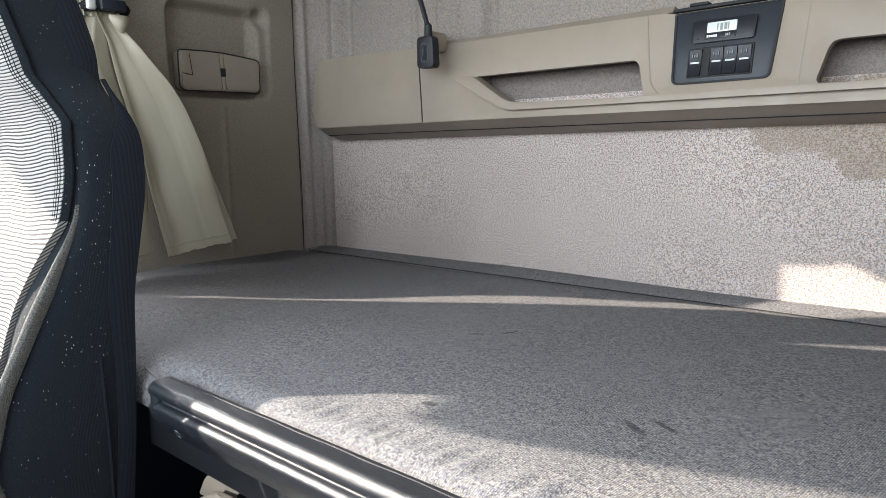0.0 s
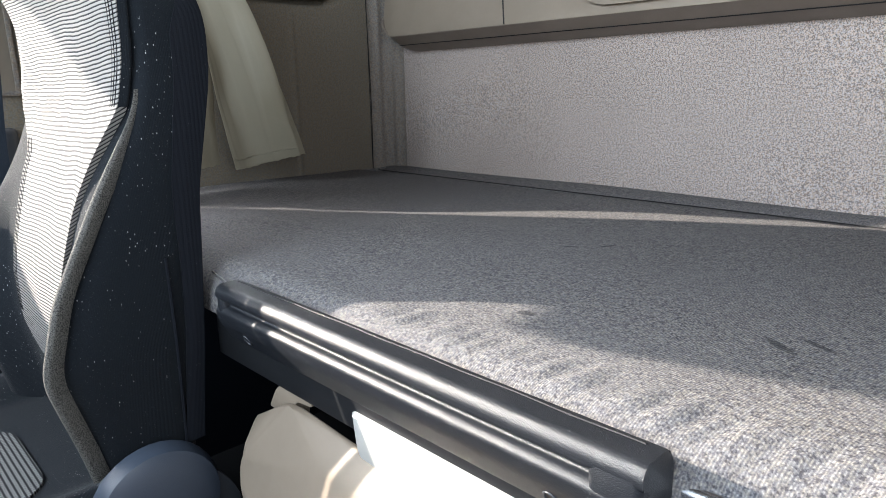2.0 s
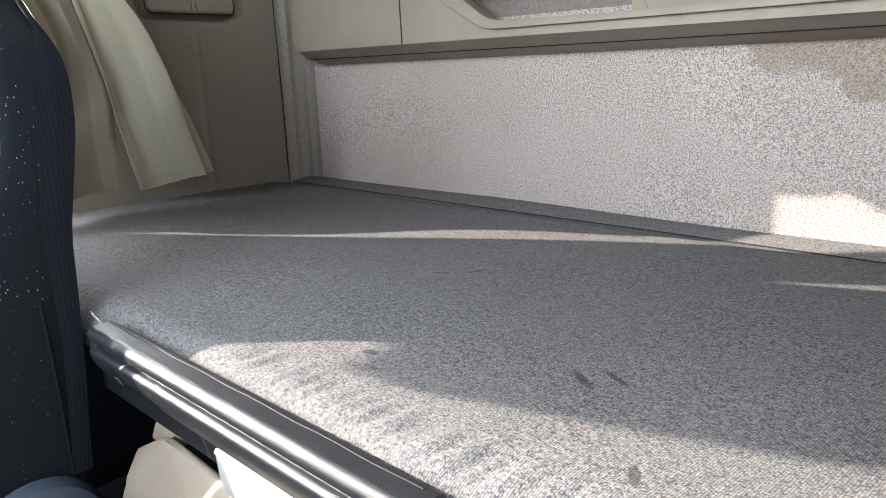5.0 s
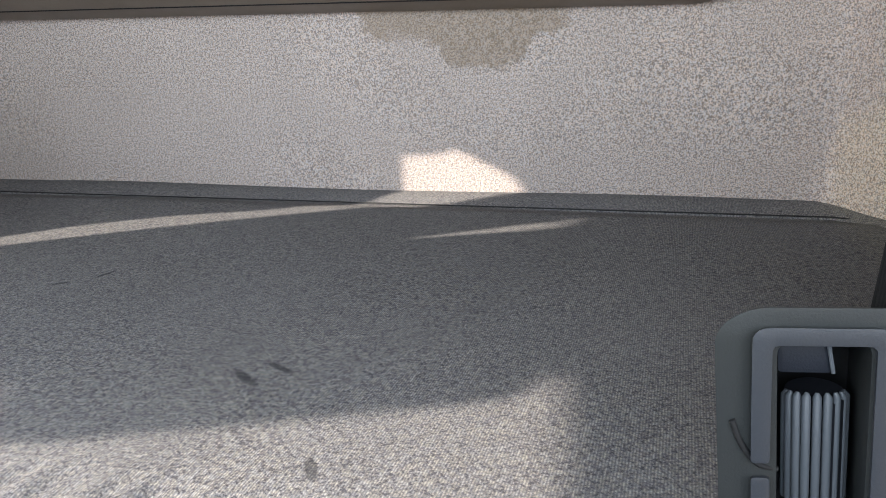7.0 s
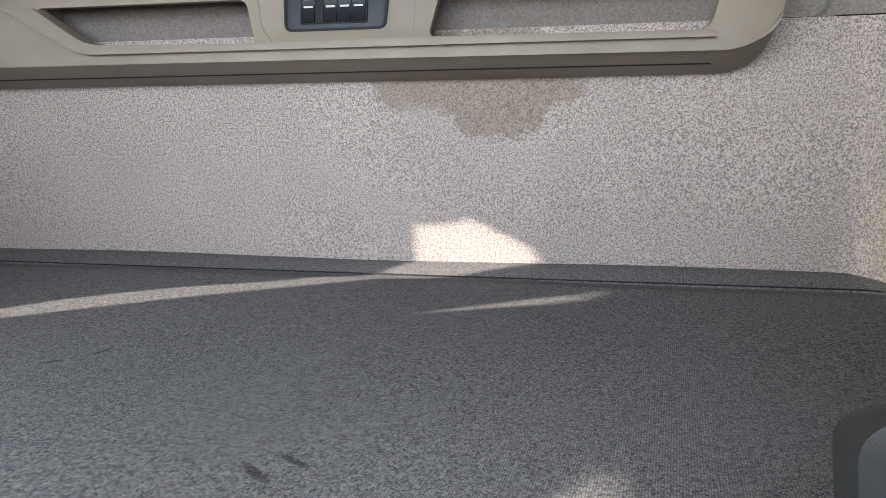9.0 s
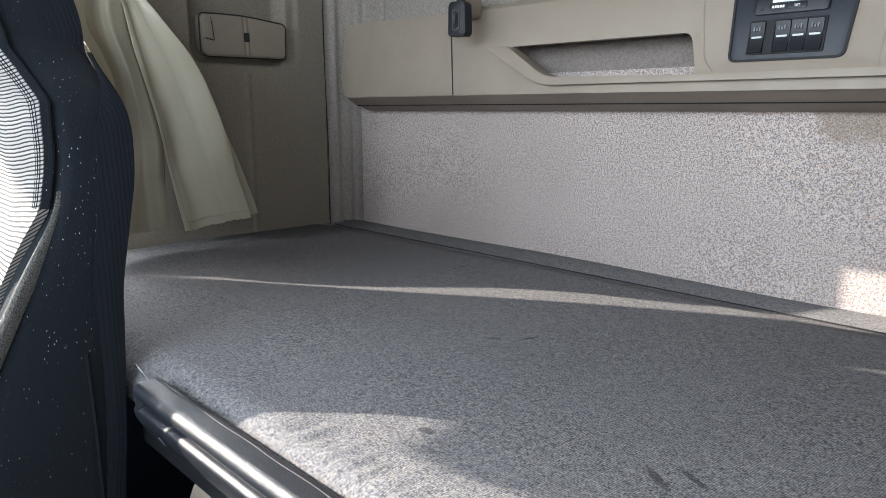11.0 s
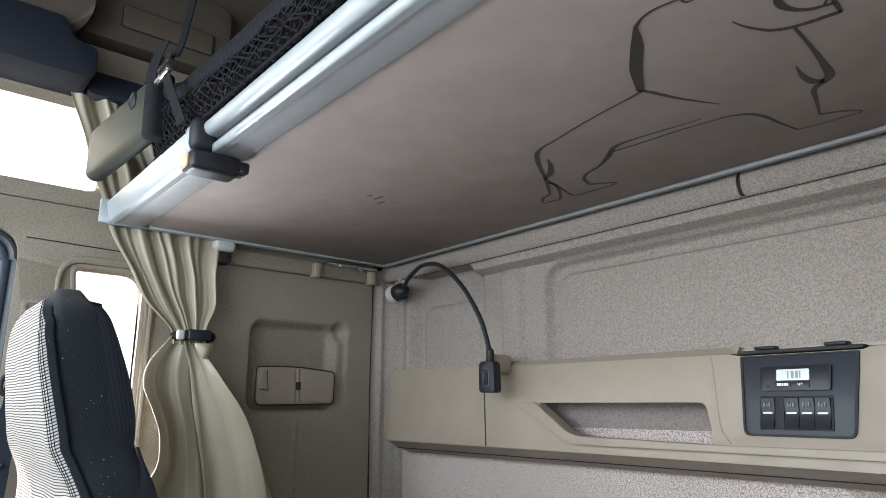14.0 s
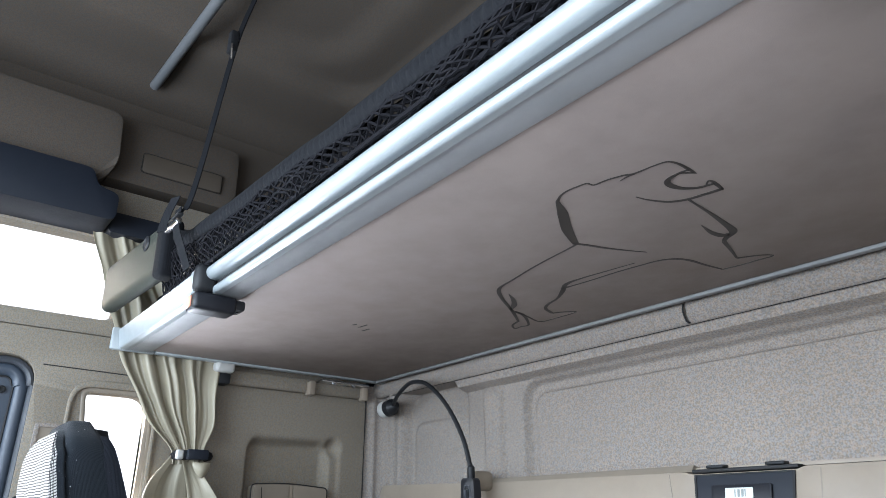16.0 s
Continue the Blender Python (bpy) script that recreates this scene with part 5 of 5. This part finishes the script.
SIDE_L = [(0.74, -0.790), (0.80, -0.796), (0.815, -0.770), (0.835, -0.772), (0.855, -0.787), (0.90, -0.782), (0.93, -0.770), (0.969, -0.743), (1.018, -0.708), (1.089, -0.708), (1.14, -0.727), (1.196, -0.752), (1.25, -0.735), (1.29, -0.700), (1.33, -0.675)]
SIDE_R = [(0.74, -0.590), (0.80, -0.594), (0.95, -0.590), (1.10, -0.610), (1.25, -0.635), (1.33, -0.645)]
REAR_L = [(0.74, -0.52), (1.0, -0.56), (1.25, -0.63), (1.33, -0.64)]
REAR_R = [(0.74, -0.366), (0.78, -0.376), (0.88, -0.405), (0.98, -0.442), (1.09, -0.480), (1.15, -0.512), (1.21, -0.556), (1.28, -0.600), (1.33, -0.610)]
us = steps(0, 1, 70)
part("front_length", sheet(steps(0, 1, 80), us, hanging(FLAP_L, FLAP_R, 0.030, (0.748, 0.774), ((0.011, 0.8, 2.4), (0.0018, 2.3, 0.8)), 0.5, 0.055), (-0.0018, 0, 0)), "curtain", curtain, "", 70)
part("hem", tube([hanging(FLAP_L, FLAP_R, 0.0305, (0.748, 0.774), ((0.011, 0.8, 2.4), (0.0018, 2.3, 0.8)), 0.5, 0.055)(0.965, u) for u in us], 0.0012, 5), "curtain", curtain)
part("side_length", sheet(steps(0, 1, 80), us, hanging(SIDE_L, SIDE_R, -0.008, (0.742, 0.760), ((0.014, 1.25, 0.5), (0.0028, 2.9, 2.0)), 1.0, -0.045), (-0.0018, 0, 0)), "curtain", curtain, "", 70)
part("rear_length", sheet(steps(0, 1, 80), us, hanging(REAR_L, REAR_R, -0.048, (0.735, 0.770), ((0.006, 1.4, 1.0), (0.003, 4.0, 0.0)), 0.2, 0.080), (-0.0018, 0, 0)), "curtain", curtain, "", 70)
part("tie", tube([(-0.938 + 0.032 * math.sin(t), -0.634 + 0.042 * math.cos(t), 1.311) for t in steps(0, 2 * math.pi, 30)[:-1]], 0.012, 8, True, 1.0), "strap", curtain, "black elastic tie")
part("ring", box(-0.916, -0.902, -0.684, -0.664, 1.299, 1.323, 0.006, 3), "white", curtain, "small white clasp beside the tie")
part("tie_patch", box(-0.904, -0.890, -0.660, -0.606, 1.299, 1.324, 0.004, 2), "navy", curtain)
part("knot", sheet(steps(0, 1, 16), steps(0, 1, 10), lambda u, v: (-0.904 + 0.016 * math.sin(u * 3.1) * math.sin(0.6 + 2.2 * v), -0.640 + 0.045 * u, 1.293 - 0.030 * v * (0.25 + math.sin(u * 3.0))), (-0.002, 0, 0)), "curtain", curtain, "", 60)

# ---- upper bunk ----
UZ = 1.563
upper = thing("upper_bunk", "taupe vinyl upper bunk with aluminium front edge", "bunk")
part("underside", box(-0.925, 1.08, -0.800, -0.084, UZ, UZ + 0.05, 0.004), "vinyl", upper, "taupe vinyl underside")
part("mattress", box(-0.90, 1.06, -0.80, -0.06, UZ + 0.052, UZ + 0.14, 0.03, 3), "seat_side", upper)
lip = rounded([(-0.776, UZ - 0.003), (-0.826, UZ - 0.003), (-0.830, UZ + 0.002), (-0.830, UZ + 0.02), (-0.776, UZ + 0.02)], 0.003, 3)
part("front_lip", extruded(lip, -0.935, 1.08, 0.002), "alu_lip", upper, "flat aluminium lip")


def bead(cy, cz, r, x0, x1, back):
    loop = [(cy + r * math.cos(a), cz + r * math.sin(a)) for a in steps(math.pi * 0.42, math.pi * 1.58, 16)] + [(back, cz - r), (back, cz + r)]
    return extruded(loop, x0, x1, 0.002)


part("lower_bead", bead(-0.8315, UZ + 0.0025, 0.0080, -0.395, 1.08, -0.822), "alu", upper)
part("groove", box(-0.93, 1.08, -0.832, -0.80, UZ + 0.0105, UZ + 0.0205, 0.0), "void", upper)
part("upper_bead", bead(-0.8420, UZ + 0.0325, 0.0142, -0.395, 1.08, -0.80), "alu", upper)
part("end_plate", extruded(rounded([(-0.838, UZ - 0.004), (-0.852, UZ - 0.002), (-0.862, UZ + 0.046), (-0.80, UZ + 0.050), (-0.80, UZ)], [0.002, 0.004, 0.006, 0.002, 0.002], 3), -0.934, -0.390, 0.002), "alu", upper, "flat aluminium end of the front edge")
part("end_cap", box(-0.945, -0.933, -0.874, -0.765, UZ - 0.006, UZ + 0.052, 0.005, 2), "alu", upper)
part("end_strip", box(-0.948, -0.926, -0.764, -0.045, UZ - 0.004, UZ + 0.045, 0.003, 2), "alu", upper)
part("back_strip", box(-0.93, 1.08, -0.083, -0.068, UZ - 0.006, UZ + 0.03, 0.003), "strip", upper, "dull rear edge strip")
part("back_gap", box(-0.93, 1.08, -0.0678, -0.035, UZ + 0.004, UZ + 0.022), "void", upper)
for px, py, ln in ((-0.405, -0.478, 0.030), (-0.425, -0.455, 0.024), (-0.398, -0.500, 0.014)):
    part("scuff", plate(rounded([(px, py), (px + ln, py + 0.003), (px + ln - 0.002, py + 0.007), (px + 0.004, py + 0.004)], 0.0), [], lambda a, b, d: (a, b, UZ - 0.0008 + d), 0.0008), "print", upper)

graphic = part("lion_print", tube([(0, 0, -5), (0, 0, -5.01)], 0.0001, 3), "print", upper, "dark line drawing of a lion printed on the vinyl")


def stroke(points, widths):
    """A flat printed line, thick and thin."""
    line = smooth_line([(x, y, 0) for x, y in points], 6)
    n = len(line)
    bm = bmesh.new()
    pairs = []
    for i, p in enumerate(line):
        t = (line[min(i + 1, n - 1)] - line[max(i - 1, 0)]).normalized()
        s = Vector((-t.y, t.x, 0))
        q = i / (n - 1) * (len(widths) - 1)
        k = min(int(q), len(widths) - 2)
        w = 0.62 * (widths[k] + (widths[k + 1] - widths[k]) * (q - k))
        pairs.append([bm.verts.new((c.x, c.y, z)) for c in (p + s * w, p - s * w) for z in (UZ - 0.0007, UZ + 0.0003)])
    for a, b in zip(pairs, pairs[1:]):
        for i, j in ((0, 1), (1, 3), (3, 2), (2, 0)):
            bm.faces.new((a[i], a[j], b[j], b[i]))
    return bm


# Strokes that follow the outline of the lion drawing.
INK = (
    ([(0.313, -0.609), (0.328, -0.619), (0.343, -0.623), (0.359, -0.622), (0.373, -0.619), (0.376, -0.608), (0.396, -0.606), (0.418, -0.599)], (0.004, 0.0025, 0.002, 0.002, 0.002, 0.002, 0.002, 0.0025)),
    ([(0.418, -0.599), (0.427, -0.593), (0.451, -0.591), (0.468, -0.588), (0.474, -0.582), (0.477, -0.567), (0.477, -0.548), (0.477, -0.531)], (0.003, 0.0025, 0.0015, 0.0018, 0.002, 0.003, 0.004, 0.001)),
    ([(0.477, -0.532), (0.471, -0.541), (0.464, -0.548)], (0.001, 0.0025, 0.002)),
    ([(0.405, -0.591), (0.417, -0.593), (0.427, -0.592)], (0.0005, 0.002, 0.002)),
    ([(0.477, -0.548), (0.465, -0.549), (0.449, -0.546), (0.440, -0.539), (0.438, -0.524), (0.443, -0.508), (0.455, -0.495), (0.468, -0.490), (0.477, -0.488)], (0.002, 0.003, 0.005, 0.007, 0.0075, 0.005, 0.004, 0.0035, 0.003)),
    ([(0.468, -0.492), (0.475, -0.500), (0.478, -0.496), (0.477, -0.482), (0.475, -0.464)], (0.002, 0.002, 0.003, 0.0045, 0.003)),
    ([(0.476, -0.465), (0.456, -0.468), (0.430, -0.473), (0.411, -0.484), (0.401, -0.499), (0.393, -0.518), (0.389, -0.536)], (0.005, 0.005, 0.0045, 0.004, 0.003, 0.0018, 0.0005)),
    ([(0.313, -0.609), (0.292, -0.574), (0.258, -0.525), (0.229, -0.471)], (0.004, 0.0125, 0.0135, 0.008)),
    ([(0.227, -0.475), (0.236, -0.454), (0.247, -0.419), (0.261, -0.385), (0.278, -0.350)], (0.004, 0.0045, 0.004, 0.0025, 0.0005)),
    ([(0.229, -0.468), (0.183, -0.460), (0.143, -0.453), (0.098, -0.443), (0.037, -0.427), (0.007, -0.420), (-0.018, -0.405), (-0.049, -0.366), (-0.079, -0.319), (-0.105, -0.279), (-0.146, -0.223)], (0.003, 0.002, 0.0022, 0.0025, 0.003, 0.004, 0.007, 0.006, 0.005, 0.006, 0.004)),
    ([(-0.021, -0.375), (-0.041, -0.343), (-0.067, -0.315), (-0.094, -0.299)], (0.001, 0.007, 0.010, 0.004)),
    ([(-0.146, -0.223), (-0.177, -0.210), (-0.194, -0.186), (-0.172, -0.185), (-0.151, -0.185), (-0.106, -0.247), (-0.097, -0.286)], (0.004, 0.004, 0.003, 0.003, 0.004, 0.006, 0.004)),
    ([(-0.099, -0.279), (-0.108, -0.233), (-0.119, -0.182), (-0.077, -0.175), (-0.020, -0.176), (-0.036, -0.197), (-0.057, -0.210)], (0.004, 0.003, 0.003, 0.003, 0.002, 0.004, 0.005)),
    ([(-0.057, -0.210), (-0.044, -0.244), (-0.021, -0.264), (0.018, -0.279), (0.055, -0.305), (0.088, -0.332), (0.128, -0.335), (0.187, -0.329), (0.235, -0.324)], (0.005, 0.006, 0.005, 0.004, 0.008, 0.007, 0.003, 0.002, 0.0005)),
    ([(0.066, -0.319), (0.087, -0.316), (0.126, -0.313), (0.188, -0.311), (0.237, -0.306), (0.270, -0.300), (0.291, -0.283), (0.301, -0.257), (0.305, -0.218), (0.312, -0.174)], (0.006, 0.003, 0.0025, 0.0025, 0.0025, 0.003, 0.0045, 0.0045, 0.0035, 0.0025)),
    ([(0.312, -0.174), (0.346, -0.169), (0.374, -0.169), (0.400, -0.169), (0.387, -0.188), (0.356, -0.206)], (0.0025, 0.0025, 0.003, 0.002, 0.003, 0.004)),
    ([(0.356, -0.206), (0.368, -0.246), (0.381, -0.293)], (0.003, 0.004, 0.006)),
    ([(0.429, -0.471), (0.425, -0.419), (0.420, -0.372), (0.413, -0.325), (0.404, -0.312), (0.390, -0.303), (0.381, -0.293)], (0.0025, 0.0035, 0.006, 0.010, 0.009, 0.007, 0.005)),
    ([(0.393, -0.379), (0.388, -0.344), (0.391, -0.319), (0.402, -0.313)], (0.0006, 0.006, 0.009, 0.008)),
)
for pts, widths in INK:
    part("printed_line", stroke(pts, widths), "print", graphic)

# guard net, its webbing, sleeve, straps and latches
net = thing("safety_net", "black knotted safety net along the upper bunk edge", "net")


def net_top(x):
    return between(x, [(-0.60, 1.742), (-0.42, 1.694), (-0.06, 1.670), (0.20, 1.655), (0.50, 1.648), (1.0, 1.638)])


def net_at(x, u):
    sag = 0.010 * noise.noise(Vector((x * 7, u * 3, 2.2)))
    top = net_top(x)
    return Vector((x + 0.012 * noise.noise(Vector((x * 23, u * 9, 0))), -0.858 - 0.012 * math.sin(u * math.pi) + sag, UZ + 0.044 + (top - UZ - 0.044) * u))


def cords(bm, p, q, r):
    """One short square cord between two knots."""
    t = (q - p).normalized()
    a = t.orthogonal().normalized() * r
    b = t.cross(a)
    rings = [[bm.verts.new(c + k) for k in (a, b, -a, -b)] for c in (p, q)]
    for k in range(4):
        bm.faces.new((rings[0][k - 1], rings[0][k], rings[1][k], rings[1][k - 1]))


def knotted(nx, nu, back, seed, r):
    """A slack diamond net hung from the webbing; back sets a second fold behind the first."""
    def at(i, j):
        x, u = -0.62 + 1.65 * i / nx, j / nu
        p = net_at(x, u)
        p.x += 0.006 * noise.noise(Vector((i * 0.9, j * 0.9, seed)))
        p.z += 0.004 * noise.noise(Vector((i * 0.7, j * 0.8, seed + 5)))
        p.y += back + 0.008 * noise.noise(Vector((x * 9, u * 4, seed + 9)))
        return p
    bm = bmesh.new()
    for i in range(nx):
        for j in range(nu):
            if (i + j) % 2:
                continue
            for di in (-1, 1):
                if 0 <= i + di <= nx:
                    cords(bm, at(i, j), at(i + di, j + 1), r)
    return bm


tagged(part("mesh", knotted(150, 11, 0.0, 2.2, 0.0021), "cord", net, "knotted black cord mesh"), kind="stuff")
tagged(part("mesh_fold", knotted(132, 10, 0.016, 7.7, 0.0024), "cord", net, "second fold of the cord mesh"), kind="stuff")


def web_at(x, u):
    pleat = 0.0022 * math.sin(x * 420 + 2 * math.sin(x * 37)) * math.sin(u * math.pi)
    roll = 0.006 * math.sin(u * math.pi)
    return (x, -0.866 - roll - pleat + 0.003 * noise.noise(Vector((x * 5, 1, 3))), net_top(x) - 0.016 + 0.034 * u + 0.002 * noise.noise(Vector((x * 11, 0, 0))))


part("top_webbing", sheet(steps(-0.62, 1.04, 420), steps(0, 1, 8), web_at, (0, 0.004, 0)), "strap", net, "pleated black webbing hem", 60)
part("bottom_cord", tube([(x, -0.857, UZ + 0.048) for x in steps(-0.60, 1.04, 30)], 0.0035, 6), "cord", net)
sleeve = thing("guard_sleeve", "grey-green padded sleeve at the end of the net", "sleeve")
part("cover", box(-0.165, 0.17, -0.020, 0.020, -0.060, 0.062, 0.018, 4), "sleeve", sleeve)
part("eyelet", tube([(0.088 + 0.013 * math.cos(a), -0.0205, 0.034 + 0.015 * math.sin(a)) for a in steps(0, 2 * math.pi, 20)[:-1]], 0.004, 6, True), "black", sleeve)
part("eyelet_hole", lathe([(0.012, 0), (0.012, 0.002)], Matrix.Translation((0.088, -0.0222, 0.034)) @ Matrix.Rotation(radians(-90), 4, "X"), 18), "void", sleeve)
part("end_fold", box(0.140, 0.186, -0.0225, 0.0225, -0.070, 0.068, 0.012, 3), "strap", sleeve, "black webbing end")
sleeve.matrix_world = Matrix.Translation((-0.718, -0.890, 1.696)) @ Matrix.Rotation(radians(6), 4, "Z") @ Matrix.Rotation(radians(-3), 4, "Y")

strap = thing("support_strap", "black webbing strap from ceiling to upper bunk", "strap")


def ribbon(points, wide, thick=0.0016, turn=(0, 1, 0)):
    line = smooth_line(points, 8)
    w = Vector(turn).normalized() * wide / 2
    bm = bmesh.new()
    rows = []
    for i, p in enumerate(line):
        t = (line[min(i + 1, len(line) - 1)] - line[max(i - 1, 0)]).normalized()
        nrm = t.cross(w).normalized() * thick
        rows.append([bm.verts.new(p + a * w + b * nrm) for a, b in ((-1, 0), (1, 0), (1, 1), (-1, 1))])
    for a, b in zip(rows, rows[1:]):
        for k in range(4):
            bm.faces.new((a[k - 1], a[k], b[k], b[k - 1]))
    bm.faces.new(rows[0])
    bm.faces.new(rows[-1][::-1])
    return bm


part("webbing", ribbon([(-0.425, -0.900, 1.735), (-0.411, -0.882, 1.79), (-0.409, -0.838, 2.175), (-0.398, -0.806, 2.345)], 0.0105, 0.004, turn=(0.6, 0.8, 0)), "strap", strap)
part("loop", ribbon([(-0.425, -0.900, 1.745), (-0.415, -0.903, 1.700), (-0.385, -0.895, 1.645), (-0.365, -0.885, 1.60)], 0.022, turn=(0.95, 0.2, 0.25)), "strap", strap)
part("loop_tail", ribbon([(-0.44, -0.905, 1.775), (-0.458, -0.912, 1.74), (-0.47, -0.915, 1.705)], 0.026, turn=(0.9, 0.4, 0)), "strap", strap)
part("slide", box(-0.462, -0.392, -0.912, -0.900, 1.700, 1.712, 0.003, 2), "steel", strap)
part("slide_bar", box(-0.460, -0.394, -0.910, -0.898, 1.718, 1.726, 0.003, 2), "black", strap)
part("adjuster", box(-0.428, -0.404, -0.852, -0.832, 2.155, 2.215, 0.005, 2), "black", strap)
part("adjuster_wire", tube([(-0.402, -0.848, 2.17), (-0.394, -0.850, 2.15), (-0.402, -0.846, 2.13)], 0.0025, 6), "steel", strap)


def latch(label):
    """Latch with grip, hook and coloured end, hung under the bunk's front edge."""
    top = thing("bunk_latch", label, "latch", "latches under the upper bunk")
    part("clamp", box(-0.004, 0.030, -0.034, 0.022, 0.008, 0.082, 0.016, 3), "black", top)
    part("clamp_cheek", box(-0.032, -0.003, -0.030, 0.022, 0.010, 0.076, 0.016, 3), "alu", top, "satin grey clamp cheek")
    part("neck", box(-0.018, 0.018, -0.02, 0.03, -0.002, 0.012, 0.005, 2), "black", top)
    body = part("grip", box(-0.030, 0.026, -0.030, 0.075, -0.034, 0.010, 0.010, 3), "key", top)
    part("shoulder", box(-0.024, 0.020, 0.070, 0.098, -0.020, 0.006, 0.006, 2), "black", top)
    return top, body


la, body = latch("black plastic latch with orange end under the upper bunk")
part("release", box(-0.026, 0.010, -0.0335, -0.029, -0.028, 0.0, 0.003, 2), "orange", body, "orange release tab")
part("bolt", lathe([(0.006, 0), (0.007, 0.002), (0.005, 0.004)], Matrix.Translation((0, 0.083, -0.0205)) @ Matrix.Rotation(radians(180), 4, "X"), 12), "steel", body)
la.matrix_world = Matrix.Translation((-0.370, -0.846, 1.550)) @ Matrix.Diagonal((0.92, 0.80, 0.78, 1))
lb, body = latch("black plastic latch with red end under the upper bunk")
part("release", box(-0.030, 0.024, -0.0345, -0.029, -0.034, 0.0, 0.003, 2), "red", body, "red release tab")
lb.matrix_world = Matrix.Translation((0.782, -0.808, 1.551)) @ Matrix.Rotation(radians(-8), 4, "Z") @ Matrix.Diagonal((1.05, 0.66, 1.25, 1))

bracket = thing("metal_bracket", "small metal hinge bracket at the bunk's rear end", "hinge")
part("plate", box(-0.975, -0.935, -0.27, -0.10, 1.545, 1.552, 0.002), "steel", bracket)
for yy in (-0.29, -0.10):
    part("foot", box(-0.985, -0.955, yy - 0.010, yy + 0.010, 1.505, 1.546, 0.004), "beige", bracket)
for yy in (-0.22, -0.15):
    part("bolt", lathe([(0.007, 0), (0.008, 0.003), (0.005, 0.006)], Matrix.Translation((-0.952, yy, 1.545)) @ Matrix.Rotation(radians(180), 4, "X"), 12), "steel", bracket)
hook = thing("curtain_hook", "white plastic curtain hook with black clip", "hook")
part("hook", box(-0.975, -0.930, -0.60, -0.545, 1.535, 1.566, 0.010, 3), "white", hook)
part("clip", box(-0.985, -0.945, -0.585, -0.55, 1.505, 1.536, 0.006, 2), "black", hook)
ledge = thing("side_ledge", "felt ledge on the side wall under the bunk", "ledge")
part("body", box(-1.0, -0.975, -0.73, -0.075, 1.512, 1.556, 0.008, 3), "felt_side", ledge)
hookb = thing("wire_clip", "small dark wire clip in the cornice joint", "clip")
part("clip", tube(smooth_line([(0.155, -0.050, 1.560), (0.155, -0.0545, 1.545), (0.156, -0.048, 1.526), (0.160, -0.041, 1.521)], 5), 0.0018, 6), "void", hookb)
